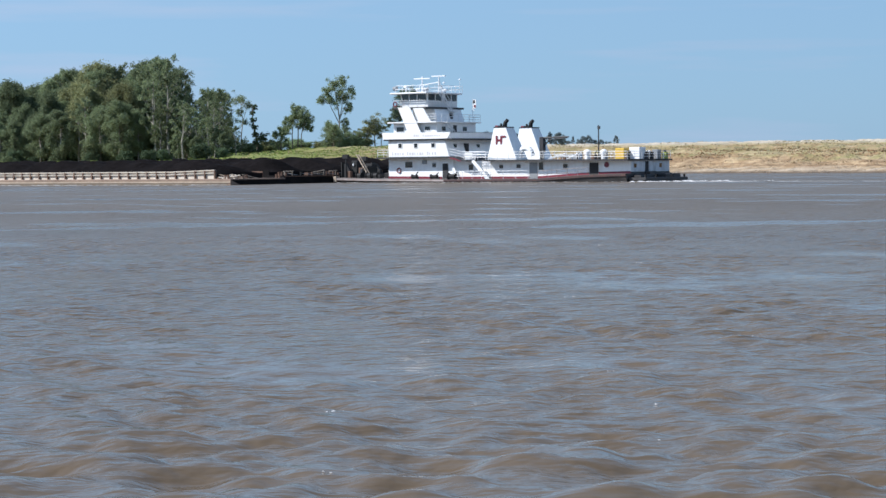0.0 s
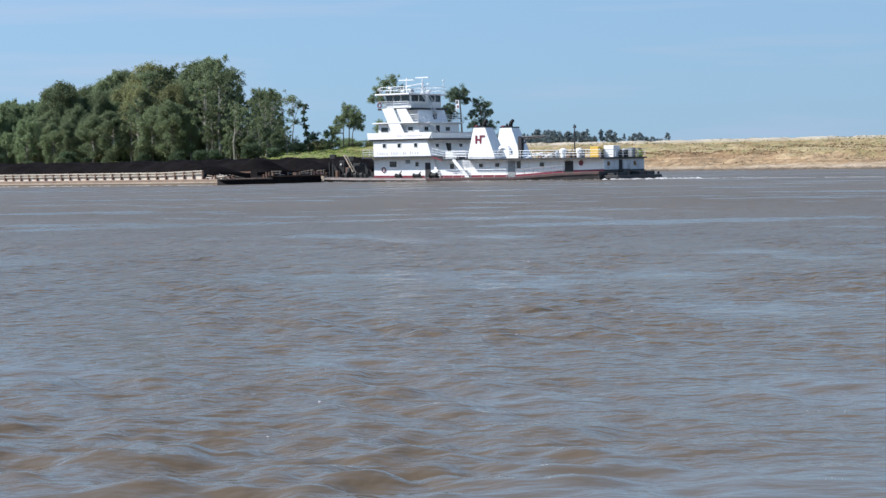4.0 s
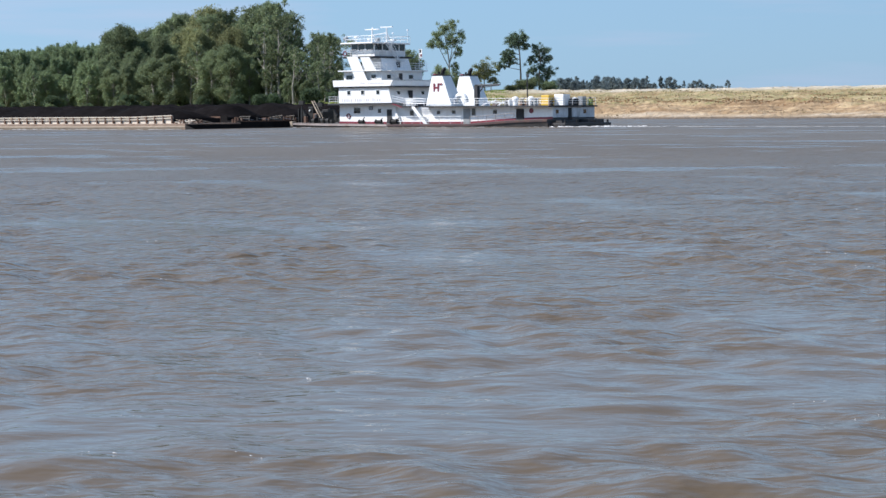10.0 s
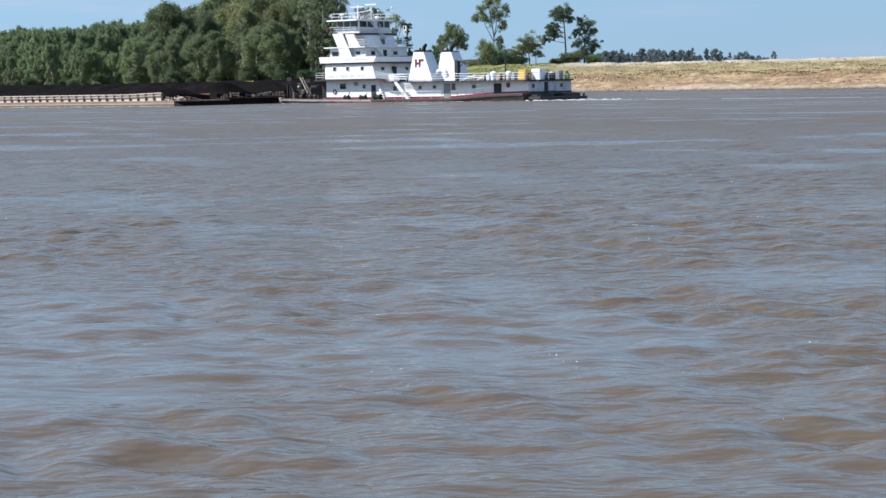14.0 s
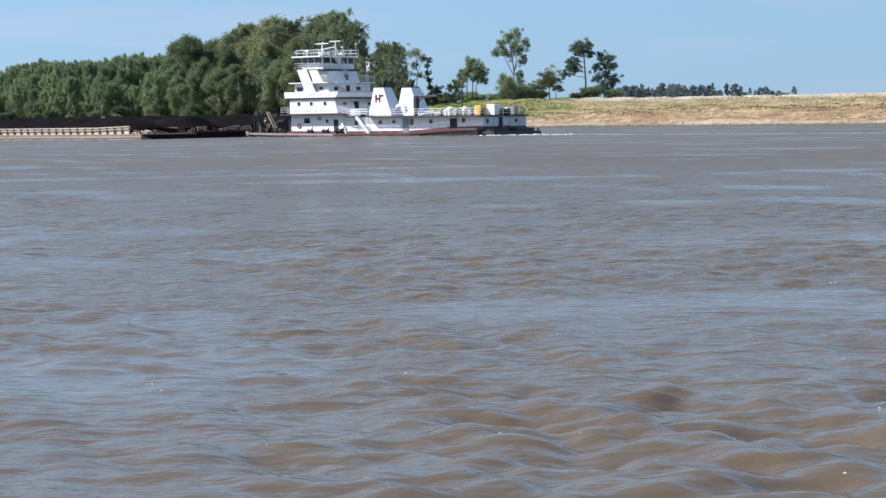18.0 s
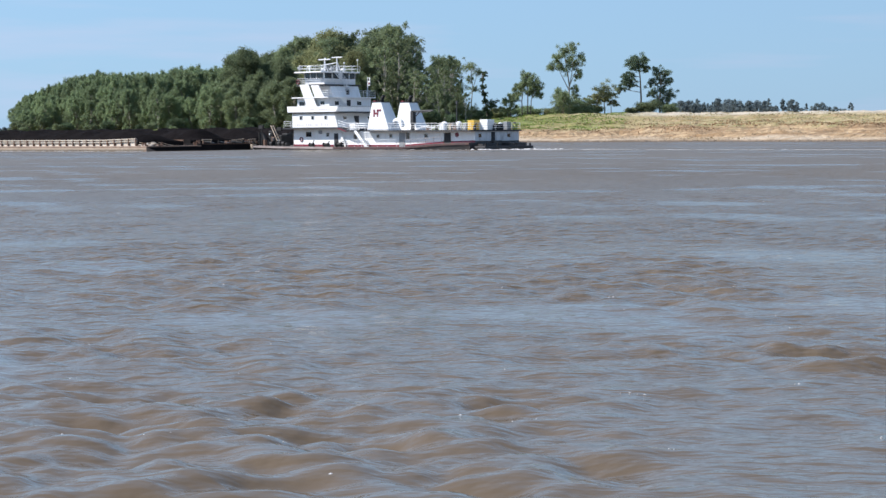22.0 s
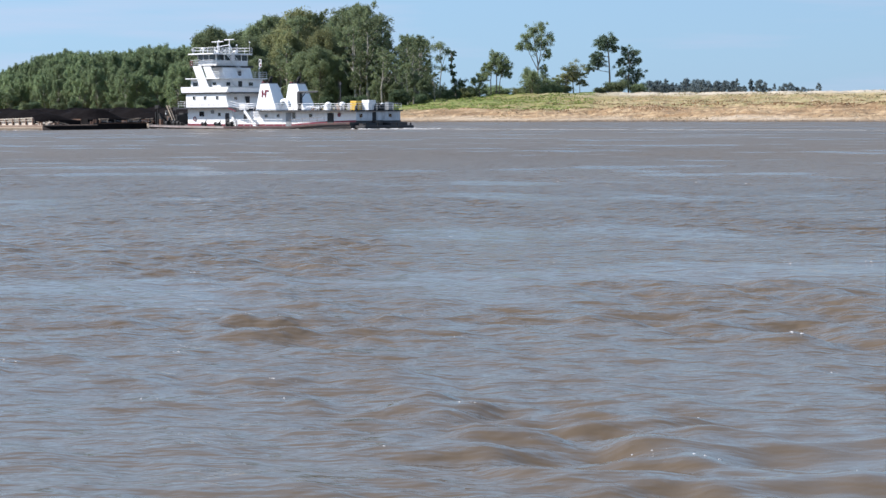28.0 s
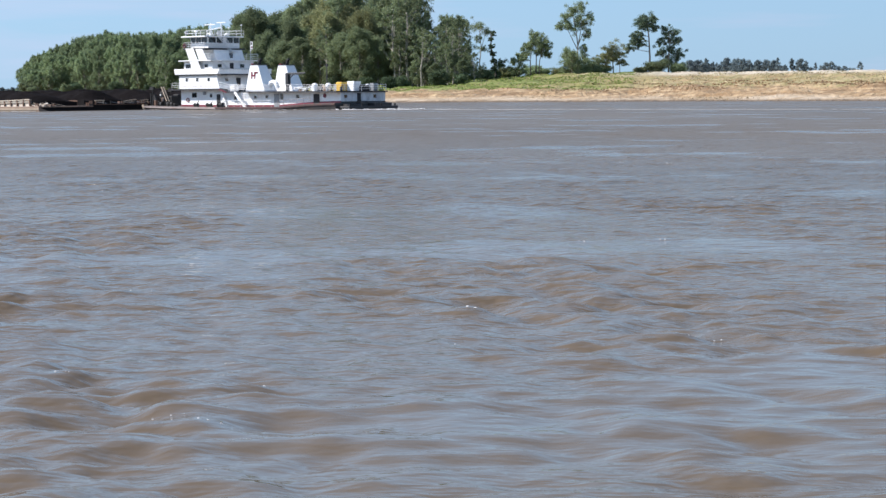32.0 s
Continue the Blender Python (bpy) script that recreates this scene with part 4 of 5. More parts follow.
def bars(parent, x0, x1, y, z, h, words, mat, seed=1):
    """Writing too small to read, as a row of short bars."""
    rs = random.Random(seed)
    total = sum(words) + 0.9 * (len(words) - 1)
    step = (x1 - x0) / total
    x = x0
    for k in words:
        for i in range(k):
            boxed("letter_bar", (x + step * 0.1, x + step * (0.45 + 0.4 * rs.random()), y - 0.012, y, z, z + h * (1.0 if i == 0 else 0.8)), mat, parent, bevel=0)
            x += step
        x += 0.9 * step


def sheer(a):
    return float(np.interp(a, [-9.6, -5, 8, 22, 25, 29, 33, 38], [0.62, 0.5, 0.38, 0.38, 0.58, 0.82, 0.93, 0.98]))


def towboat():
    boat = new("towboat")
    tagged(boat, "white four-deck river towboat with twin stacks pushing barges", "boat")
    # hull: lofted stations with a raked bow and stern
    st = [(-9.6, -0.2), (-7.5, -1.2), (-3, -1.8), (8, -1.8), (22, -1.8), (25, -1.8), (29, -1.7), (33, -1.2), (34.9, -0.6)]
    verts, faces = [], []
    for a, keel in st:
        z = sheer(a)
        for y, zz in ((-5.6, z), (-5.6, z - 0.35), (-5.45, -0.1), (-5.1, keel), (5.1, keel), (5.45, -0.1), (5.6, z - 0.35), (5.6, z)):
            verts.append((a, y, zz))
    for i in range(len(st) - 1):
        for k in range(7):
            o = i * 8 + k
            faces.append((o, o + 8, o + 9, o + 1))
        o = i * 8
        faces.append((o + 7, o + 15, o + 8, o))
    faces.append(tuple(range(8)))
    faces.append(tuple(range(len(verts) - 1, len(verts) - 9, -1)))
    mesh_part("hull", verts, faces, HULL, boat)
    along = [s[0] for s in st]
    for y in (-5.75, 5.6):
        for run, mat, lab in ((along[:4], GUARD, "worn pale rubbing strake at the bow"), (along[3:], STRAKE, "dark rust-brown rubbing strake")):
            bm = bmesh.new()
            prism(bm, [(a, sheer(a) - 0.26) for a in run] + [(a, sheer(a) - 0.02) for a in run[::-1]], y, y + 0.15)
            part("rubbing_strake", bm, mat, boat, lab)
    bm = bmesh.new()
    prism(bm, [(a, sheer(a) + 0.004) for a in along] + [(a, sheer(a) + 0.05) for a in along[::-1]], -5.6, 5.6)
    part("main_deck", bm, DECK, boat, "rust-stained dark main deck")
    # main deck house in three blocks
    bm = bmesh.new()
    prism(bm, ((-1.85, 0.45), (8.6, 0.45), (8.6, 3.15), (-1.85, 3.15)), -4.3, 4.3)
    fore = part("forward_house", bm, WHITE, boat, bevel=0.04)
    window(fore, 0.88, 2.08, -4.3, 1.93, 2.68)
    window(fore, 5.25, 5.85, -4.3, 1.95, 2.5)
    door(fore, 6.9, 7.75, -4.3, 0.5, 2.42)
    boxed("vent_box", (3.65, 4.35, -4.42, -4.3, 2.35, 2.85), GREY, fore)
    bm = bmesh.new()
    for k in range(16):
        a0, a1 = k * math.tau / 16, (k + 1) * math.tau / 16
        rod(bm, (-0.12 + 0.3 * math.cos(a0), -4.37, 1.55 + 0.3 * math.sin(a0)), (-0.12 + 0.3 * math.cos(a1), -4.37, 1.55 + 0.3 * math.sin(a1)), 0.07, seg=6)
    part("life_ring", bm, RED, fore, "red life ring")
    bm = bmesh.new()
    prism(bm, ((8.6, 0.45), (13.2, 0.45), (13.2, 2.7), (10.6, 2.7), (9.5, 3.0), (8.6, 3.1)), -4.25, 4.25)
    mid = part("recessed_house", bm, WHITE, boat)
    window(mid, 10.95, 11.65, -4.25, 1.55, 2.25)
    bm = bmesh.new()
    prism(bm, ((13.2, 0.45), (22, 0.42), (25, 0.62), (29, 0.86), (34.8, 0.99), (34.8, 2.6), (13.2, 2.68)), -4.3, 5.2)
    aft = part("engine_house", bm, WHITE, boat, bevel=0.04)
    for x0, x1, z0, z1 in ((15.68, 16.31, 1.72, 2.18), (18.28, 18.93, 1.76, 2.22), (25.18, 25.88, 1.72, 2.22), (21.63, 22.3, 1.5, 2.45)):
        window(aft, x0, x1, -4.3, z0, z1)
    door(aft, 20.25, 21.4, -4.3, 0.5, 2.45, mat=GREY)
    door(aft, 29.0, 30.25, -4.3, 0.9, 2.35)
    bm = bmesh.new()
    rod(bm, (31.43, -4.3, 2.08), (31.43, -4.38, 2.08), 0.33, seg=14)
    part("hose_reel", bm, RED, aft, "round dark red hose reel")
    # red band along the foot of the house
    bm = bmesh.new()
    for a0, a1 in ((-1.85, 6.8), (7.85, 8.6), (8.6, 13.2), (13.2, 20.2), (21.45, 25), (25, 28.95), (30.3, 34.8)):
        prism(bm, ((a0, sheer(a0) + 0.05), (a1, sheer(a1) + 0.05), (a1, sheer(a1) + 0.34), (a0, sheer(a0) + 0.34)), -4.35, -4.303)
    part("red_band", bm, RED, aft)
    bm = bmesh.new()
    box(bm, 34.803, 34.84, -4.3, 5.2, 0.98, 1.2)
    part("stern_band", bm, HULL, aft, "dark band along the foot of the stern wall")
    # stern wall detail
    boxed("stern_plate", (34.8, 34.82, -4.26, 5.16, 1.22, 2.58), STERN_PAINT, aft, "grimy white stern wall with some shade in its paint", 0)
    bm = bmesh.new()
    box(bm, 34.8, 34.86, -0.9, -0.1, 1.05, 2.45)
    part("stern_door", bm, DARK, aft)
    for y in (-3.6, 2.6):
        bm = bmesh.new()
        box(bm, 34.8, 34.85, y, y + 0.6, 1.7, 2.2)
        part("porthole", bm, GLASS, aft)
    # deck over the houses
    bm = bmesh.new()
    box(bm, -3.0, 8.9, -5.5, 5.5, 3.09, 3.3)
    d2 = part("boiler_deck", bm, EDGE, boat, "dark-edged upper deck plate")
    bm = bmesh.new()
    prism(bm, ((8.9, 3.15), (9.6, 2.98), (10.6, 2.66), (35.05, 2.55), (35.05, 2.74), (14.4, 2.84), (10.7, 2.86), (9.7, 3.16), (8.9, 3.3)), -4.24, 5.5)
    # the overhang along the near side, open above the stair
    prism(bm, ((8.9, 3.15), (9.6, 2.98), (10.6, 2.66), (12.2, 2.65), (12.2, 2.853), (10.7, 2.86), (9.7, 3.16), (8.9, 3.3)), -5.5, -4.24)
    prism(bm, ((14.2, 2.645), (35.05, 2.55), (35.05, 2.74), (14.2, 2.84)), -5.5, -4.24)
    part("aft_deck", bm, EDGE, boat, "dark-edged roof deck of the engine house")
    bm = bmesh.new()
    prism(bm, ((8.9, 3.05), (9.5, 2.95), (10.6, 2.6), (10.6, 2.74), (9.6, 3.1), (8.9, 3.2)), -5.56, -5.5)
    part("red_trim", bm, RED, d2)
    # slanted stair screens from the boiler deck to the main deck
    bm = bmesh.new()
    prism(bm, ((12.0, 2.8), (14.3, 0.45), (14.95, 0.45), (12.65, 2.8)), -5.45, -5.37)
    part("stair_screen", bm, WHITE, boat, "slanted white stair side")
    bm = bmesh.new()
    prism(bm, ((8.6, 0.45), (9.6, 0.45), (8.9, 1.9), (8.6, 2.9)), -4.6, -4.52)
    part("wing_plate", bm, WHITE, boat)
    # second deck
    bm = bmesh.new()
    prism(bm, ((-1.2, 3.3), (8.6, 3.3), (7.9, 5.5), (-1.2, 5.5)), -5.2, 5.2)
    sec = part("second_house", bm, WHITE, boat, bevel=0.04)
    for x0 in (0.47, 3.0, 5.78):
        window(sec, x0, x0 + 0.56, -5.2, 4.5, 5.05)
    bars(sec, -0.6, 6.6, -5.203, 3.55, 0.42, (5, 7, 4), LETTER)
    end_window(sec, 8.42, -1.3, -0.6, 3.4, 5.0, DARK, "cabin_door")
    end_window(sec, 8.2, 1.6, 2.2, 4.3, 4.9)
    end_window(sec, 8.2, -3.6, -3.0, 4.3, 4.9)
    # third deck and its bulwark
    boxed("texas_deck", (-1.7, 9.25, -5.5, 5.5, 5.43, 5.62), EDGE, boat, "dark-edged third deck plate")
    bm = bmesh.new()
    prism(bm, ((-1.76, 5.62), (8.6, 5.62), (9.1, 6.42), (-1.9, 6.5)), -5.6, -5.52)
    bul = part("near_bulwark", bm, WHITE, boat)
    bars(bul, 3.2, 7.6, -5.603, 5.92, 0.26, (3, 8), LETTER, 2)
    bm = bmesh.new()
    prism(bm, ((-1.76, 5.62), (8.6, 5.62), (9.1, 6.42), (-1.9, 6.5)), 5.52, 5.6)
    part("far_bulwark", bm, WHITE, boat)
    boxed("front_bulwark", (-1.86, -1.76, -5.52, 5.52, 5.62, 6.48), WHITE, boat)
    boxed("aft_bulwark", (8.9, 9.0, -5.52, 5.52, 5.62, 6.38), WHITE, boat)
    boxed("bulwark_cap", (8.86, 9.06, -5.6, 5.6, 6.38, 6.44), GREY, boat)
    bm = bmesh.new()
    box(bm, -0.9, 6.1, -4.4, 4.4, 5.62, 7.7)
    third = part("third_house", bm, WHITE, boat, bevel=0.04)
    window(third, -0.4, 0.82, -4.4, 6.6, 7.22)
    window(third, 4.2, 5.05, -4.4, 6.72, 7.22)
    end_window(third, 6.1, -3.3, -2.5, 6.66, 7.2)
    end_window(third, 6.1, 1.4, 2.3, 6.66, 7.2)
    end_window(third, 6.1, -0.8, 0.0, 5.66, 7.4, DARK, "cabin_door")
    boxed("texas_roof", (-1.4, 6.5, -5.1, 5.1, 7.7, 7.86), WHITE, boat)
    bm = bmesh.new()
    prism(bm, ((0.9, 7.86), (5.0, 7.86), (4.35, 9.66), (0.9, 9.66)), -2.6, 3.4)
    fourth = part("fourth_house", bm, WHITE, boat, bevel=0.04)
    end_window(fourth, 4.85, 0.4, 1.0, 8.1, 9.0, DARK, "cabin_door")
    for y in (-5.05, 4.97):
        bm = bmesh.new()
        prism(bm, ((0.3, 9.75), (2.3, 5.62), (4.45, 5.62), (2.25, 9.75)), y, y + 0.08)
        part("slanted_screen", bm, WHITE, boat, "bright slanted white side screen")
    bm = bmesh.new()
    prism(bm, ((2.75, 9.62), (3.6, 7.86), (5.6, 7.86), (4.4, 9.62)), -5.05, -4.97)
    part("short_screen", bm, WHITE, boat, "short slanted white side screen")
    # wheelhouse
    # edge thick and near-black: the shadow below it is in its colour and depth
    boxed("bridge_deck", (-0.8, 4.5, -4.6, 4.0, 9.53, 9.78), EDGE, boat, "bridge deck plate with the shade below in its dark edge")
    bm = bmesh.new()
    prism(bm, ((-0.3, 9.78), (3.9, 9.78), (3.9, 10.62), (-0.3, 10.62)), -3.3, 3.3)
    wheel = part("wheelhouse", bm, WHITE, boat)
    for x0, x1 in ((-0.16, 0.8), (0.94, 2.1), (2.24, 3.65)):
        for y in (-3.24, 3.2):
            bm = bmesh.new()
            prism(bm, ((x0, 10.62), (x1, 10.62), (x1, 11.5), (x0 - (0.38 if x0 < 0 else 0), 11.5)), y, y + 0.04)
            part("side_pane", bm, GLASS, wheel)
    for y0, y1 in ((-3.2, -1.7), (-1.54, -0.2), (0.35, 1.9), (2.06, 3.2)):
        boxed("aft_pane", (3.8, 3.85, y0, y1, 10.62, 11.5), GLASS, wheel, bevel=0)
    for y0, y1 in ((-3.2, -1.1), (-1.0, 1.0), (1.1, 3.2)):
        bm = bmesh.new()
        prism(bm, ((-0.24, 10.62), (-0.18, 10.62), (-0.58, 11.5), (-0.64, 11.5)), y0, y1)
        part("front_pane", bm, GLASS, wheel)
    boxed("wheelhouse_ceiling", (-0.5, 3.8, -3.15, 3.15, 11.46, 11.5), WHITE, wheel, bevel=0)
    boxed("console", (0.1, 0.8, -2.2, 2.2, 9.8, 10.85), DARK, wheel)
    for x in (-0.3, 0.8, 2.1, 3.65):
        for y in (-3.3, 3.2):
            bm = bmesh.new()
            wdt = 0.25 if x > 3 else 0.14
            prism(bm, ((x, 10.62), (x + wdt, 10.62), (x + wdt - (0.25 if x < 0 else 0), 11.5), (x - (0.3 if x < 0 else 0), 11.5)), y, y + 0.1)
            part("window_post", bm, WHITE, wheel)
    for y in (-1.7, -0.2, 0.4, 1.9):
        boxed("window_post", (3.8, 3.9, y, y + (0.55 if y == -0.2 else 0.16), 10.62, 11.5), WHITE, wheel, bevel=0)
    bm = bmesh.new()
    box(bm, -1.5, 4.45, -4.4, 3.8, 11.5, 11.72)
    part("wheelhouse_roof", bm, WHITE, wheel, bevel=0.06)
    railing("bridge_railing", [(1.6, -4.5, 9.78), (-0.7, -4.5, 9.78), (-0.7, 3.9, 9.78)], boat, 0.9)
    railing("bridge_aft_railing", [(1.8, -4.5, 9.78), (4.4, -4.5, 9.78), (4.4, -1.6, 9.78)], boat, 0.85)
    bm = bmesh.new()
    for k in range(14):
        a0, a1 = k * math.tau / 14, (k + 1) * math.tau / 14
        rod(bm, (-0.45 + 0.3 * math.cos(a0), -4.6, 10.2 + 0.3 * math.sin(a0)), (-0.45 + 0.3 * math.cos(a1), -4.6, 10.2 + 0.3 * math.sin(a1)), 0.07, seg=6)
    part("life_ring", bm, RED, boat, "red life ring on the bridge rail")
    railing("roof_railing", [(-0.9, -3.9, 11.72), (4.4, -3.9, 11.72), (4.4, 3.8, 11.72), (-0.9, 3.8, 11.72), (-0.9, -3.9, 11.72)], boat, 0.9, 1.6, None, (1.0, 0.5))
    railing("texas_railing", [(4.6, -5.0, 7.86), (6.4, -5.0, 7.86), (6.4, 5.0, 7.86), (4.6, 5.0, 7.86)], boat, 0.95)
    bm = bmesh.new()
    for x in (4.55, 5.0):
        rod(bm, (x, -1.9, 11.72), (x, 0.7, 9.3), 0.08, seg=5)
        rod(bm, (x, -1.9, 12.6), (x, 0.7, 10.15), 0.035, seg=5)
        for f in (0.0, 0.33, 0.67, 1.0):
            rod(bm, (x, -1.9 + 2.6 * f, 11.72 - 2.42 * f), (x, -1.9 + 2.6 * f, 12.6 - 2.45 * f), 0.03, seg=5)
    for k in range(9):
        f = k / 8
        box(bm, 4.55, 5.0, -1.95 + 2.6 * f, -1.7 + 2.6 * f, 11.66 - 2.4 * f, 11.71 - 2.4 * f)
    box(bm, 4.35, 5.1, 0.6, 1.9, 9.22, 9.3)
    part("bridge_stair", bm, WHITE_RAIL, boat, "steep white stair")
    bm = bmesh.new()
    for x in (6.6, 7.1):
        rod(bm, (x, -3.6, 7.8), (x, -0.6, 5.7), 0.07, seg=5)
    for k in range(9):
        f = k / 8
        box(bm, 6.6, 7.1, -3.6 + 3.0 * f, -3.35 + 3.0 * f, 7.7 - 2.0 * f, 7.75 - 2.0 * f)
    part("texas_stair", bm, WHITE_RAIL, boat, "steep white stair")
    # masts and gear on the wheelhouse roof
    for x, y, h, bar, mat in ((0.6, 0.0, 1.85, 2.6, WHITE_RAIL), (3.3, 0.0, 2.1, 2.2, WHITE_RAIL)):
        bm = bmesh.new()
        rod(bm, (x, y, 11.7), (x, y, 11.72 + h), 0.11, 0.07)
        rod(bm, (x + 0.5, y + 0.3, 11.7), (x, y, 11.72 + h * 0.8), 0.05)
        mast = part("radar_mast", bm, WHITE_RAIL, boat)
        boxed("scanner", (x - bar / 2, x + bar / 2, y - 0.1, y + 0.1, 11.72 + h, 11.86 + h), mat, mast)
    bm = bmesh.new()
    rod(bm, (0.9, -1.0, 12.7), (3.3, 0.0, 13.1), 0.06)
    rod(bm, (0.9, -1.0, 11.7), (0.9, -1.0, 12.7), 0.05)
    part("stay", bm, WHITE_RAIL, boat)
    for x, y, z, r in ((-0.6, -2.0, 12.45, 0.36), (3.6, 1.0, 11.95, 0.42), (-1.0, 1.2, 12.2, 0.3)):
        bm = bmesh.new()
        rod(bm, (x, y, 11.7), (x, y, z), 0.1)
        dome(bm, (x, y, z), r, r * 0.8)
        part("antenna_dome", bm, WHITE, boat)
    for x, y in ((-1.3, -3.4), (-1.3, 3.4)):
        bm = bmesh.new()
        rod(bm, (x, y, 11.7), (x, y, 12.1), 0.06)
        rod(bm, (x - 0.3, y, 12.3), (x + 0.25, y, 12.3), 0.24, 0.3, 10)
        part("searchlight", bm, GREY, boat)
    for x, y, z in ((4.2, 3.5, 13.6), (0.2, 0.6, 13.9), (2.4, 2.4, 13.2)):
        bm = bmesh.new()
        rod(bm, (x, y, 11.7), (x, y, z), 0.035, 0.02, 6)
        dome(bm, (x, y, z - 0.15), 0.16, 0.2, 8, 3)
        part("whip_antenna", bm, WHITE_RAIL, boat)
    bm = bmesh.new()
    rod(bm, (6.2, 3.6, 7.86), (6.2, 3.6, 10.9), 0.045)
    rod(bm, (5.9, 3.6, 9.4), (6.5, 3.6, 9.4), 0.03)
    mast = part("flag_mast", bm, WHITE_RAIL, boat)
    boxed("furled_flag", (6.25, 6.75, 3.57, 3.63, 9.6, 10.8), WHITE, mast)
    boxed("flag_canton", (6.27, 6.6, 3.55, 3.65, 10.3, 10.75), EDGE, mast, "dark blue corner of the flag")
    boxed("flag_stripe", (6.4, 6.7, 3.55, 3.65, 9.75, 10.1), RED, mast)
    # stacks
    for y0, y1 in ((-4.7, -2.1), (1.2, 3.8)):
        verts = []
        for z, x0, x1, ya, yb in ((2.7, 14.1, 18.6, y0, y1), (6.85, 15.0, 16.8, y0 + 0.25, y1 - 0.55)):
            verts += [(x0, ya, z), (x1, ya, z), (x1, yb, z), (x0, yb, z)]
        faces = [(3, 2, 1, 0), (4, 5, 6, 7), (0, 1, 5, 4), (1, 2, 6, 5), (2, 3, 7, 6), (3, 0, 4, 7)]
        s = mesh_part("funnel", verts, faces, WHITE, boat)
        boxed("funnel_cap", (14.95, 16.86, y0 + 0.2, y1 - 0.5, 6.85, 6.97), EDGE, s)
        boxed("red_vent", (15.1, 15.55, y0 + 0.35, y1 - 0.75, 6.97, 7.15), RED, s)
        bm = bmesh.new()
        rod(bm, (15.95, (y0 + y1) / 2, 6.9), (16.05, (y0 + y1) / 2, 7.55), 0.3, 0.26, 10)
        rod(bm, (16.05, (y0 + y1) / 2, 7.5), (16.4, (y0 + y1) / 2, 7.85), 0.26, 0.22, 10)
        rod(bm, (15.75, (y0 + y1) / 2 - 0.5, 6.9), (15.75, (y0 + y1) / 2 - 0.5, 7.4), 0.14, 0.14, 8)
        part("exhaust_pipe", bm, BLACK, s)
        # emblem as plain bars on the sloping side
        if y0 < 0:
            bm = bmesh.new()
            for x0, x1, z0, z1 in ((15.35, 15.62, 4.75, 5.85), (16.05, 16.3, 4.75, 5.85), (15.62, 16.05, 5.15, 5.4), (16.05, 16.85, 5.62, 5.85)):
                prism(bm, ((x0, z0), (x1, z0), (x1, z1), (x0, z1)), y0 + 0.09, y0 + 0.13)
            part("emblem", bm, RED, s, "dark red bar emblem")
    # roof deck of the engine house: rails and gear
    railing("aft_railing", [(10.9, -5.3, 2.86), (34.9, -5.3, 2.74), (34.9, 5.3, 2.74), (10.9, 5.3, 2.86)], boat, 0.95, 1.7)
    railing("cabin_railing", [(8.6, -5.2, 3.3), (10.6, -5.2, 2.9), (14.2, -5.2, 2.86)], boat, 1.0)
    railing("fore_railing", [(-1.3, -5.3, 3.3), (-2.9, -5.3, 3.3), (-2.9, 5.3, 3.3), (-1.3, 5.3, 3.3)], boat, 0.95)
    boxed("deck_locker", (10.9, 12.1, -5.1, -4.3, 2.86, 3.8), WHITE, boat)
    bm = bmesh.new()
    for k in range(10):
        a0, a1 = math.pi * (1 - k / 10), math.pi * (1 - (k + 1) / 10)
        rod(bm, (19.1 + 0.95 * math.cos(a0), -3.4, 3.3 + 0.95 * math.sin(a0)), (19.1 + 0.95 * math.cos(a1), -3.4, 3.3 + 0.95 * math.sin(a1)), 0.34, seg=12)
    rod(bm, (18.15, -3.4, 2.75), (18.15, -3.4, 3.35), 0.34, seg=12)
    part("vent_elbow", bm, WHITE, boat, "bent white ventilator pipe")
    bm = bmesh.new()
    rod(bm, (20.3, -1.5, 2.75), (20.3, -1.5, 5.6), 0.3, 0.26)
    box(bm, 20.1, 20.65, -1.8, -1.2, 3.7, 5.5)
    rod(bm, (20.0, -1.5, 5.5), (24.3, -1.5, 5.6), 0.13, 0.09)
    rod(bm, (20.0, -1.5, 5.2), (24.1, -1.5, 5.48), 0.06)
    for k in range(5):
        rod(bm, (20.8 + 0.7 * k, -1.5, 5.5), (21.1 + 0.7 * k, -1.5, 5.26 + 0.037 * k), 0.04, seg=5)
    rod(bm, (20.3, -1.5, 4.2), (21.6, -1.5, 5.4), 0.08)
    part("deck_crane", bm, EDGE, boat, "black deck crane with a level jib")
    bm = bmesh.new()
    rod(bm, (28.0, -0.5, 2.75), (28.0, -0.5, 7.0), 0.1, 0.07)
    box(bm, 27.9, 28.2, -0.62, -0.38, 6.5, 6.85)
    part("stern_mast", bm, EDGE, boat, "thin dark mast with a lamp box")
    for x, y, r, h in ((27.9, -3.0, 0.46, 1.15), (29.4, -1.6, 0.42, 1.2), (33.0, 3.2, 0.34, 1.05)):
        bm = bmesh.new()
        rod(bm, (x, y, 2.7), (x, y, 2.75 + h * 0.7), r * 0.75, seg=12)
        rod(bm, (x, y, 2.75 + h * 0.6), (x, y, 2.75 + h * 0.82), r, seg=12)
        dome(bm, (x, y, 2.75 + h * 0.82), r, r * 0.6)
        part("ventilator", bm, WHITE, boat, "white mushroom ventilator")
    boxed("tank", (31.0, 32.3, -1.6, -0.4, 2.72, 4.1), YELLOW, boat, "yellow square tank", 0.06)
    boxed("tank", (32.4, 33.9, -0.6, 0.9, 2.72, 4.2), WHITE, boat, "white square tank", 0.05)
    boxed("generator", (32.6, 34.0, 1.5, 2.7, 2.72, 3.6), BLACK, boat)
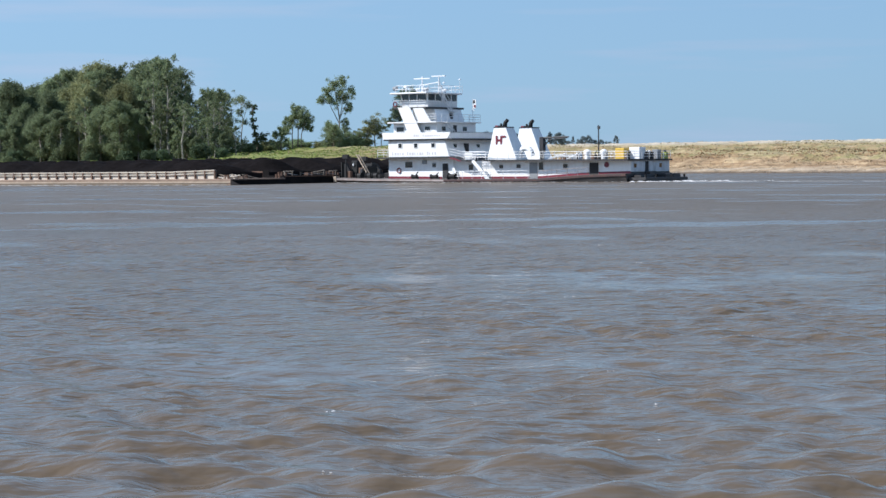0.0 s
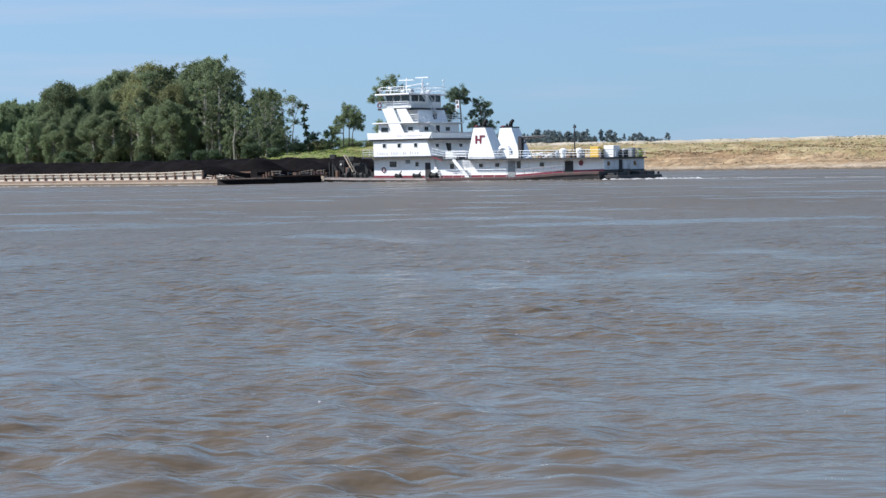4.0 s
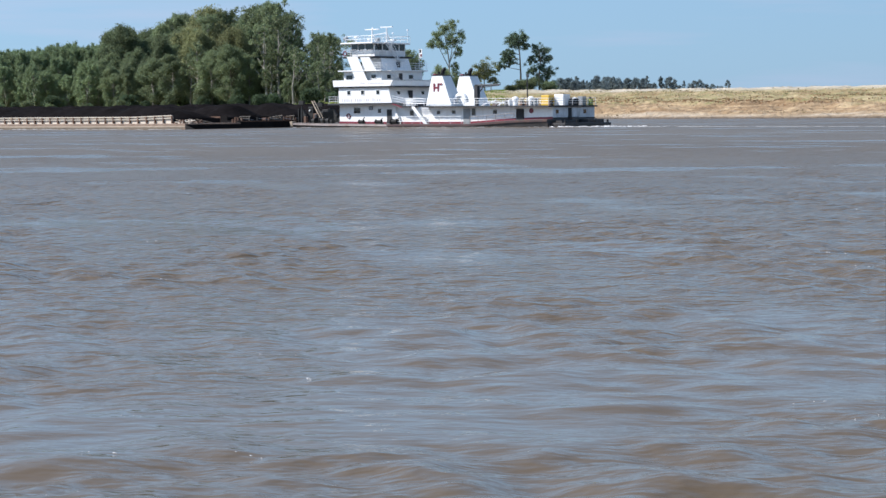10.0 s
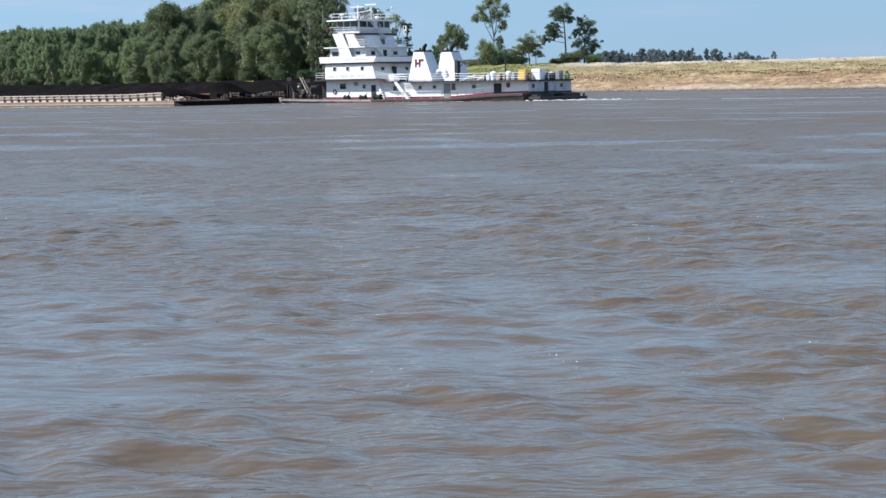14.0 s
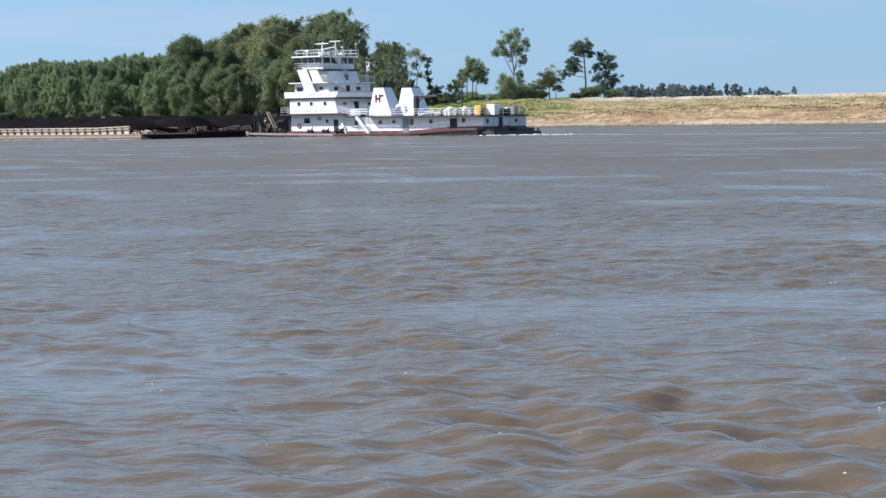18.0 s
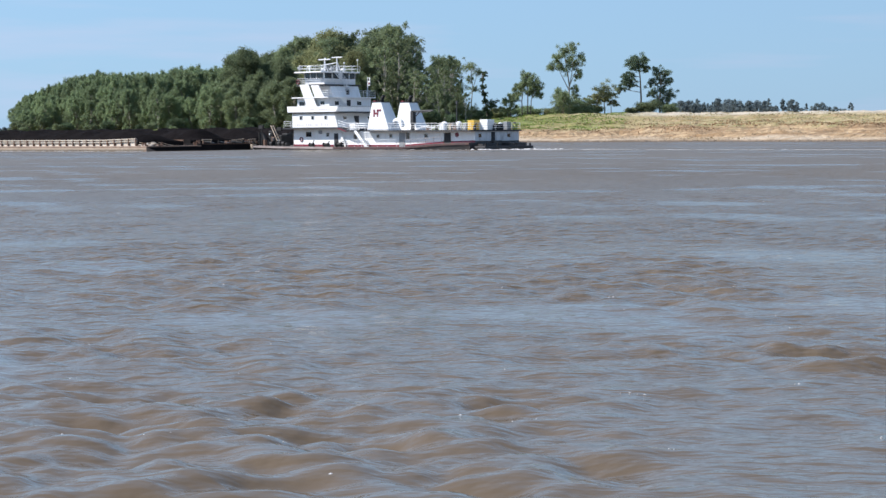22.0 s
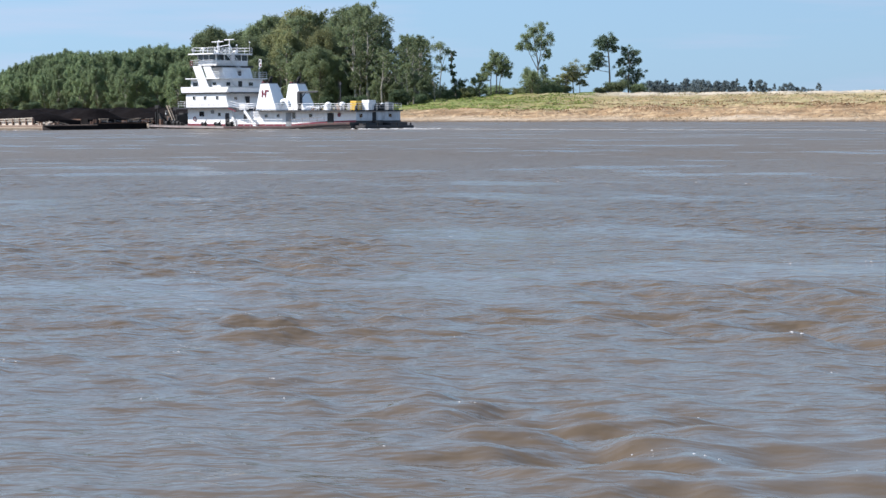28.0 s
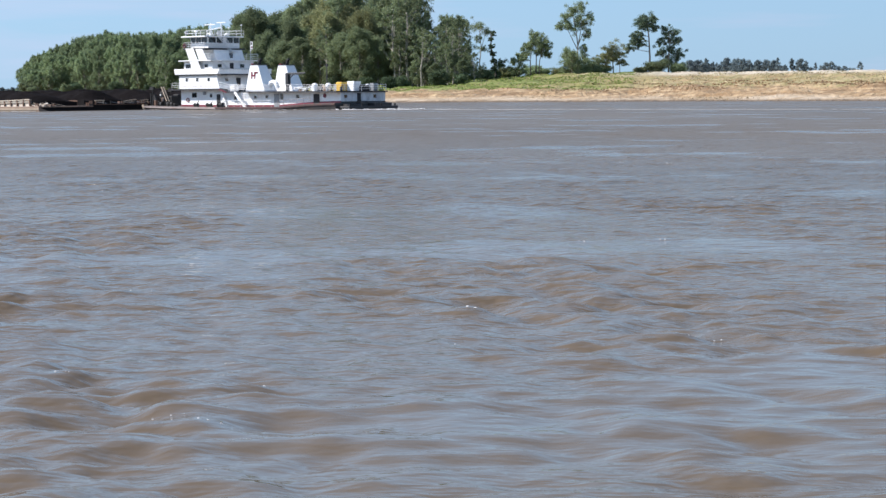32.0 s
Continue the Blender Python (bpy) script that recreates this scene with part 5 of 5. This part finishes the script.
    boxed("locker", (33.4, 34.2, 3.3, 4.2, 2.72, 3.9), GREY, boat)
    boxed("drum", (34.2, 34.8, 4.3, 4.9, 2.72, 3.55), LIME, boat, "lime-yellow drum")
    boxed("drum_cap", (34.35, 34.65, 4.45, 4.75, 3.55, 3.85), BLACK, boat)
    for x, y, w, h, mat in ((26.9, -3.6, 0.4, 0.9, BLACK), (28.6, -2.2, 0.35, 1.1, EDGE), (30.2, -2.6, 0.5, 0.8, GREY), (31.9, 1.2, 0.5, 1.3, BLACK), (33.2, -2.6, 0.5, 0.7, RUSTY), (34.0, -3.4, 0.4, 0.9, BLACK), (34.1, 0.6, 0.5, 1.0, EDGE)):
        bm = bmesh.new()
        rod(bm, (x, y, 2.72), (x, y, 2.74 + h * 0.6), w * 0.5, w * 0.42, 10)
        rod(bm, (x - w * 0.5, y, 2.74 + h * 0.6), (x + w * 0.5, y + 0.1, 2.75 + h), 0.07, seg=6)
        part("deck_fitting", bm, mat, boat)
    for x, y, w, h, mat in ((22.6, 1.5, 1.2, 0.7, GREY), (24.2, 2.0, 0.8, 0.9, TIMBER), (25.6, 1.0, 1.4, 0.5, RUSTY), (26.4, 2.5, 0.7, 1.0, GREY), (23.6, -2.4, 0.7, 0.6, RUSTY), (25.0, -1.0, 0.5, 0.8, WHITE)):
        boxed("deck_chest", (x, x + w, y, y + 0.8, 2.72, 2.75 + h), mat, boat, bevel=0.05)
    for x0, x1, z0, z1 in ((21.9, 24.2, 2.8, 3.5), (22.9, 25.6, 3.3, 3.15), (24.6, 26.6, 2.8, 3.6)):
        bm = bmesh.new()
        rod(bm, (x0, -2.6, z0), (x1, -2.3, z1), 0.07, seg=6)
        rod(bm, (x0 + 0.4, -2.6, 2.72), (x0 + 0.4, -2.5, 3.3), 0.05, seg=6)
        rod(bm, (x1 - 0.3, -2.4, 2.72), (x1 - 0.3, -2.3, 3.4), 0.05, seg=6)
        part("pipe_frame", bm, WHITE_RAIL, boat, "white slanted pipe frame")
    # main deck gear: winches and tyres along the side
    for x, w in ((2.9, 0.9), (5.9, 1.2), (8.7, 1.3)):
        bm = bmesh.new()
        r = 0.3 if x > 8 else 0.2
        rod(bm, (x, -5.45, 0.78), (x + w * 0.7, -5.45, 0.78), r, seg=12)
        rod(bm, (x - 0.1, -5.45, 0.78), (x, -5.45, 0.78), r * 1.45, seg=12)
        rod(bm, (x + w * 0.7, -5.45, 0.78), (x + w * 0.7 + 0.1, -5.45, 0.78), r * 1.3, seg=12)
        rod(bm, (x + w * 0.3, -5.5, 0.6), (x + w * 0.9, -5.35, 1.25 if x > 3 else 1.4), 0.07, seg=6)
        box(bm, x, x + w, -5.55, -5.3, 0.4, 0.7)
        part("deck_winch", bm, BLACK, boat, "black deck winch")
    railing("main_deck_railing", [(22.2, -5.5, 0.45), (25, -5.5, 0.6), (29.5, -5.5, 0.9)], boat, 0.9, 1.8, GUARD, (1.0, 0.5))
    railing("side_railing", [(9.4, -5.5, 0.42), (15.2, -5.5, 0.42), (20.8, -5.5, 0.42)], boat, 1.0, 1.6)
    # low fantail with rudder gear
    bm = bmesh.new()
    box(bm, 34.9, 37.3, -5.0, 5.4, 0.1, 0.5)
    box(bm, 35.2, 36.2, -4.2, -1.5, 0.5, 0.85)
    box(bm, 35.0, 36.6, 1.2, 4.8, 0.5, 0.95)
    box(bm, 35.0, 35.6, -1.0, 0.6, 0.5, 1.25)
    part("fantail", bm, HULL, boat, bevel=0.05)
    for y in (-4.6, -2.0, 2.0, 5.0):
        bm = bmesh.new()
        rod(bm, (37.0, y, 0.5), (37.0, y, 0.85), 0.14)
        part("bitt", bm, BLACK, boat)
    # push knees and gear at the bow
    for y in (-3.6, 3.0):
        bm = bmesh.new()
        prism(bm, ((-10.1, -0.6), (-9.5, -0.6), (-8.3, 0.6), (-9.5, 2.5), (-10.1, 2.5)), y, y + 0.35)
        box(bm, -10.25, -10.1, y - 0.2, y + 0.55, -0.5, 2.7)
        part("push_knee", bm, BLACK, boat, "tall black push knee")
    bm = bmesh.new()
    rod(bm, (-7.9, -3.4, 3.7), (-5.2, -4.2, 0.7), 0.08, seg=6)
    rod(bm, (-7.9, -2.9, 3.7), (-5.2, -3.7, 0.7), 0.08, seg=6)
    for k in range(9):
        f = (k + 0.5) / 9
        rod(bm, (-7.9 + 2.7 * f, -3.4 - 0.8 * f, 3.7 - 3.0 * f), (-7.9 + 2.7 * f, -2.9 - 0.8 * f, 3.7 - 3.0 * f), 0.05, seg=5)
    part("gangway_ladder", bm, TIMBER, boat, "pale slanted ladder")
    for x, y in ((-6.8, -4.6), (-5.4, -4.3), (-4.2, -4.5), (-6.2, 3.5), (-4.5, 4)):
        bm = bmesh.new()
        rod(bm, (x, y, 0.9), (x + 0.7, y, 0.9), 0.35, seg=12)
        rod(bm, (x - 0.06, y, 0.9), (x, y, 0.9), 0.48, seg=12)
        rod(bm, (x + 0.7, y, 0.9), (x + 0.76, y, 0.9), 0.48, seg=12)
        box(bm, x, x + 0.7, y - 0.3, y + 0.3, 0.5, 0.75)
        part("bow_winch", bm, BLACK, boat)
    rs = random.Random(15)
    for k in range(16):
        x, y = rs.uniform(-9.3, -3.4), rs.uniform(-4.9, 4.5)
        w, h = rs.uniform(0.3, 0.9), rs.uniform(0.3, 1.5)
        boxed("bow_gear", (x, x + w, y, y + rs.uniform(0.3, 0.8), 0.55, 0.55 + h), rs.choice((BLACK, BLACK, BLACK, EDGE, RUSTY, GREY)), boat, bevel=0.06)
    boxed("bow_bumper", (-10.0, -9.5, -5.8, -5.0, 0.1, 0.85), TIMBER, boat, "pale worn bow bumper")
    for x, y, h in ((-8.9, -4.4, 3.3), (-8.4, -1.0, 3.0)):
        bm = bmesh.new()
        rod(bm, (x, y, 0.5), (x, y, 0.5 + h), 0.12, 0.09)
        box(bm, x - 0.5, x + 0.4, y - 0.2, y + 0.2, h - 0.1, h + 0.45)
        part("bow_capstan", bm, BLACK, boat, "black bow winch on a post")
    for x0, x1, y0, y1, z0, z1, mat in ((-9.6, -8.6, -2.4, -1.2, 0.6, 2.9, BLACK), (-8.5, -7.4, -1.6, 0.2, 0.6, 2.2, BLACK), (-9.5, -8.2, 0.4, 1.6, 0.6, 2.5, BLACK), (-9.3, -9.0, -2.6, -2.45, 2.2, 2.5, WHITE_RAIL), (-8.2, -7.9, -1.75, -1.62, 1.3, 1.6, WHITE_RAIL)):
        boxed("winch_housing", (x0, x1, y0, y1, z0, z1), mat, boat, bevel=0.08)
    return boat


# ---- barges, in the towboat's axes ----
def hopper_barge(x_stern, y_near, coaming_mat, seed, label, deck=0.62, coam=1.72, coal=3.05, ribs=True):
    """A standard hopper barge loaded with coal, its stern end at x_stern and its near side at y_near."""
    rs = random.Random(seed)
    x0, x1, y0, y1 = x_stern - 59.4, x_stern, y_near, y_near + 10.6
    b = tagged(new("barge"), label, "barge", "barges of the tow")
    bm = bmesh.new()
    prism(bm, ((x0, deck), (x0 + 1.5, -1.6), (x1 - 0.9, -1.6), (x1, 0.05), (x1, deck)), y0, y1)
    part("hull", bm, BARGE_TAN if ribs else DARK_STEEL, b, bevel=0.05)
    bm = bmesh.new()
    c0, c1, d0, d1 = x0 + 2.5, x1 - 3.2, y0 + 0.75, y1 - 0.75
    ends = 7.5
    up = 0.2 if ribs else 0.0
    prism(bm, ((c0, deck), (c1, deck), (c1, coam + up), (c1 - ends, coam), (c0, coam)), d0, d0 + 0.1)
    side = part("coaming", bm, coaming_mat, b)
    bm = bmesh.new()
    prism(bm, ((c0, deck), (c1, deck), (c1, coam), (c0, coam)), d1 - 0.1, d1)
    part("coaming", bm, RUSTY if ribs else DARK_STEEL, b, "rusty coaming on the inner side")
    # shade on this stern-facing plate is put into its near-black colour
    bm = bmesh.new()
    cut = 2.3 if ribs else 0.0
    edge = ((y0 + 0.05, deck - 0.16), (y0 + 0.05 + cut, -0.15), (y0 + 0.05 + cut, -0.4), (y1 - 0.05, -0.4), (y1 - 0.05, deck - 0.16))
    rings = [[bm.verts.new((x, y, z)) for y, z in edge] for x in (x1, x1 + 0.03)]
    bm.faces.new(rings[1])
    for i in range(5):
        bm.faces.new((rings[0][i], rings[0][(i + 1) % 5], rings[1][(i + 1) % 5], rings[1][i]))
    part("transom", bm, DARK_STEEL, b, "stern plate with its shade in the near-black colour")
    if ribs:
        # added plate in the river's colour; the lowest hull reads as water
        boxed("waterline_plate", (x0 + 1.0, x1 - 0.6, y0 - 0.03, y0, -0.4, 0.26), WATER_TONED, b, "added water-coloured plate over the lowest hull", 0)
    boxed("end_coaming", (c0, c0 + 0.1, d0 + 0.1, d1 - 0.1, deck, coam), DARK_STEEL, b)
    boxed("end_coaming", (c1 - 0.1, c1, d0 + 0.1, d1 - 0.1, deck, coam - 0.2), DARK_STEEL, b)
    if ribs:
        k = 32
        for i in range(k + 1):
            x = c0 + (c1 - c0) * i / k
            top = coam + (up * max(0, (x - c1 + ends) / ends))
            bm = bmesh.new()
            prism(bm, ((x - 0.09, deck + 0.02), (x + 0.09, deck + 0.02), (x + 0.09, top), (x - 0.09, top)), d0 - 0.24, d0 - 0.02)
            part("stanchion", bm, RUSTY, side, "rusty brown stanchion")
        bm = bmesh.new()
        for z, w in ((coam - 0.05, 0.12), ((coam + deck) / 2 + 0.05, 0.1)):
            prism(bm, ((c0, z), (c1 - ends, z), (c1, z + up), (c1, z + up + w), (c1 - ends, z + w), (c0, z + w)), d0 - 0.2, d0 - 0.02)
        part("coaming_rail", bm, coaming_mat, side)
    bm = bmesh.new()
    box(bm, x0, x1, y0 - 0.06, y0, 0.28, 0.45)
    part("rub_rail", bm, TIMBER if ribs else RUSTY, b)
    boxed("stern_rail", (x1, x1 + 0.05, y0 + 0.2, y1 - 0.2, deck - 0.14, deck - 0.04), BARGE_TAN if ribs else RUSTY, b, "rust-brown edge of the stern deck", 0)
    # coal heaped in uneven mounds
    nx, ny = 120, 16
    verts, faces = [], []
    for i in range(nx + 1):
        x = c0 + 0.1 + (c1 - c0 - 0.2) * i / nx
        crest = coal + 0.22 * math.sin(x * 0.55 + seed) + 0.14 * math.sin(x * 1.3 + 2 * seed) + 0.08 * noise.noise((x * 1.1, seed, 0))
        edge = min(1.0, (x - c0) / 3.5, (c1 - x) / 3.5)
        for j in range(ny + 1):
            v = j / ny
            y = d0 + 0.1 + (d1 - d0 - 0.2) * v
            prof = min(1.0, 2.6 * min(v, 1 - v)) ** 0.8
            z = (coam - 0.25) + (crest - coam + 0.25) * prof * max(0, edge) ** 0.7
            z += 0.07 * noise.noise((x * 1.6, y * 1.6, seed + 3)) + 0.04 * noise.noise((x * 4, y * 4, seed))
            verts.append((x, y, z))
    for i in range(nx):
        for j in range(ny):
            o = i * (ny + 1) + j
            faces.append((o, o + 1, o + ny + 2, o + ny + 1))
    heap = mesh_part("coal_load", verts, faces, COAL, b)
    heap["label"] = "black heaped coal"
    for x in (x0 + 1.2, x1 - 1.2):
        for y in (y0 + 0.4, y1 - 0.4):
            bm = bmesh.new()
            rod(bm, (x, y, deck), (x, y, deck + 0.5), 0.15)
            rod(bm, (x + 0.5, y, deck), (x + 0.5, y, deck + 0.5), 0.15)
            part("timberhead", bm, RUSTY, b)
    return b


def stern_gear(barge, y0, seed, rows):
    """Timbers on blocks, bitts, wires and small boxes on the stern deck of a barge."""
    rs = random.Random(seed)
    x, deck = -10.35, 1.05
    for y, l, up, tilt in rows:
        bm = bmesh.new()
        for k in (0.0, 1.0):
            rod(bm, (x - 1.2, y0 + y + k * l, deck), (x - 1.2, y0 + y + k * l, deck + up + tilt * k), 0.06, seg=6)
        rod(bm, (x - 1.2, y0 + y - 0.2, deck + up), (x - 1.2, y0 + y + l + 0.2, deck + up + tilt), 0.07, seg=6)
        rod(bm, (x - 1.2, y0 + y, deck + up * 0.5), (x - 1.2, y0 + y + l, deck + (up + tilt) * 0.5), 0.05, seg=6)
        part("pipe_rail", bm, TIMBER, barge, "pale weathered rail on the stern deck")
    for k in range(4):
        y = y0 + 1.2 + 2.6 * k + rs.uniform(-0.4, 0.4)
        bm = bmesh.new()
        rod(bm, (x - 0.6, y, deck), (x - 0.6, y, deck + 0.35 + 0.2 * rs.random()), 0.13)
        part("bitt", bm, BLACK if k % 2 else RUSTY, barge)
        bm = bmesh.new()
        rod(bm, (x - 0.6, y, deck + 0.3), (x - 0.4 + 0.2 * rs.random(), y + 2.0, deck + 0.08), 0.035, seg=5)
        part("wire", bm, GREY, barge)
    boxed("box", (x - 2.0, x - 1.3, y0 + 4.0 + 3 * rs.random(), y0 + 7.4, deck, deck + 0.35), rs.choice((WHITE_RAIL, RUSTY)), barge)


def ratchet_heap():
    """The heap of ratchets and wires on the stern deck of the near coal barge."""
    b = tagged(new("barge_gear"), "tan heap of ratchets and wires on the barge end", "deck gear")
    rs = random.Random(8)
    for i in range(7):
        x = -12.9 + i * 0.42
        bm = bmesh.new()
        y0 = -26.0 + 2.2 * rs.random()
        rod(bm, (x - 0.5, y0, 0.8 + 0.2 * rs.random()), (x + 0.8, y0 + 0.5, 0.85 + (0.7 - 0.06 * i) * rs.random()), 0.07, seg=6)
        rod(bm, (x, y0 + 0.3, 0.78), (x + rs.uniform(-0.4, 0.5), y0 + 0.8, 1.1 + rs.random() * (0.6 - 0.06 * i)), 0.1, seg=6)
        box(bm, x, x + 0.3, y0, y0 + 0.4, 0.78, 0.9 + 0.2 * rs.random())
        part("ratchet", bm, TAN if i % 3 else RUSTY, b)
    for i in range(3):
        bm = bmesh.new()
        rod(bm, (-12.6 + i, -25.4 + i, 1.3), (-9.7, -24.2 + 1.4 * i, 0.82), 0.05, seg=5)
        part("wire", bm, TIMBER, b)
    return b


boat = towboat()
COAL_TAN = "rusty hopper barge with tan coaming, loaded with black coal"
COAL_DARK = "dark hopper barge heaped with black coal"
tow = [boat, ratchet_heap()]
for lane, y_near in enumerate((-26.2, -15.5, -4.85, 5.8, 16.45)):
    for row in range(2):
        if lane == 0:
            barge = hopper_barge(-10.0 - 59.9 * row, y_near, TAN, 1 + row, COAL_TAN, deck=0.78, coam=1.66, coal=2.95)
        else:
            barge = hopper_barge(-10.35 - 59.9 * row, y_near, DARK_STEEL, 3 + 2 * lane + row, COAL_DARK, deck=1.05, coam=1.75, coal=2.95 + 0.08 * lane, ribs=False)
        if row == 0 and lane in (1, 2):
            stern_gear(barge, y_near, 40 + lane, ((1.5, 1.6, 0.55, 0.0), (7.2, 2.4, 0.35, 0.3)) if lane == 1 else ((0.3, 1.2, 0.5, 0.1),))
        tow.append(barge)


def wake():
    """Churned white water behind the stern and along the hull."""
    rs = random.Random(6)
    w = tagged(new("wake"), "white churned wake trailing behind the towboat", "wake", kind="stuff")
    verts, faces = [], []
    for i in range(520):
        f = rs.random() ** 3.4
        x = 36.5 + 110 * f
        y = rs.gauss(-3.5, 1.6 + 2.5 * f) if rs.random() < 0.6 else rs.gauss(2, 2.5)
        l, k, h = rs.uniform(0.15, 0.8), rs.uniform(0.05, 0.2), rs.uniform(0.02, 0.12) * max(0, 1 - 5 * f) ** 1.5 + 0.01
        o = len(verts)
        verts += [(x - l, y, -0.1), (x, y - k, -0.1), (x + l, y, -0.1), (x, y + k, -0.1), (x + rs.uniform(-0.3, 0.3), y, h)]
        faces += [(o, o + 1, o + 4), (o + 1, o + 2, o + 4), (o + 2, o + 3, o + 4), (o + 3, o, o + 4)]
    mesh_part("foam", verts, faces, FOAM, w)
    # pale slivers of foam colour; they also stand for the wake edge's reflection
    verts, faces = [], []
    for i in range(260):
        x = 38 + 130 * rs.random()
        y, l, k = -4.5 + rs.gauss(0, 0.5) - 0.02 * x, rs.uniform(1.0, 5.0), rs.uniform(0.03, 0.07)
        o = len(verts)
        verts += [(x - l, y, -0.1), (x, y - k, -0.1), (x + l, y, -0.1), (x, y + k, -0.1), (x, y, 0.04)]
        faces += [(o, o + 1, o + 4), (o + 1, o + 2, o + 4), (o + 2, o + 3, o + 4), (o + 3, o, o + 4)]
    mesh_part("wake_edge_line", verts, faces, THIN_FOAM, w)
    verts, faces = [], []
    for i in range(170):
        x = rs.uniform(-9, 36)
        y = -5.75 - rs.random() ** 2 * 1.2
        l, k, h = rs.uniform(0.15, 0.9), rs.uniform(0.05, 0.15), rs.uniform(0.01, 0.06)
        o = len(verts)
        verts += [(x - l, y, -0.1), (x, y - k, -0.1), (x + l, y, -0.1), (x, y + k, -0.1), (x, y, h)]
        faces += [(o, o + 1, o + 4), (o + 1, o + 2, o + 4), (o + 2, o + 3, o + 4), (o + 3, o, o + 4)]
    for i in range(420):
        x, y = -10.5 - 118 * rs.random(), -26.3 - 0.5 * rs.random() ** 2
        l, k, h = rs.uniform(0.2, 1.4), rs.uniform(0.04, 0.12), rs.uniform(0.02, 0.1)
        o = len(verts)
        verts += [(x - l, y, -0.1), (x, y - k, -0.1), (x + l, y, -0.1), (x, y + k, -0.1), (x, y, h)]
        faces += [(o, o + 1, o + 4), (o + 1, o + 2, o + 4), (o + 2, o + 3, o + 4), (o + 3, o, o + 4)]
    mesh_part("side_foam", verts, faces, THIN_FOAM, w)
    return w


tow.append(wake())


def motions():
    heading = 36.583
    for t, thing in [(0, ob) for ob in tow]:
        rows = []
        for k in range(17):
            s = k * 2.0
            go = 2.8084 * s + 0.000803 * (s - 16) ** 2
            rows.append((s, pose(1.361 - go * math.cos(radians(heading)), 262.39 + go * math.sin(radians(heading)), 0, 0, 0, -heading)))
        walk(thing, rows)
    for sheet in (water, foam_bits):
        walk(sheet, [(0.0, pose(0, 0, 0)), (16.0, pose(-16, 2.0, 0)), (32.0, pose(-32, 4.0, 0))])


motions()
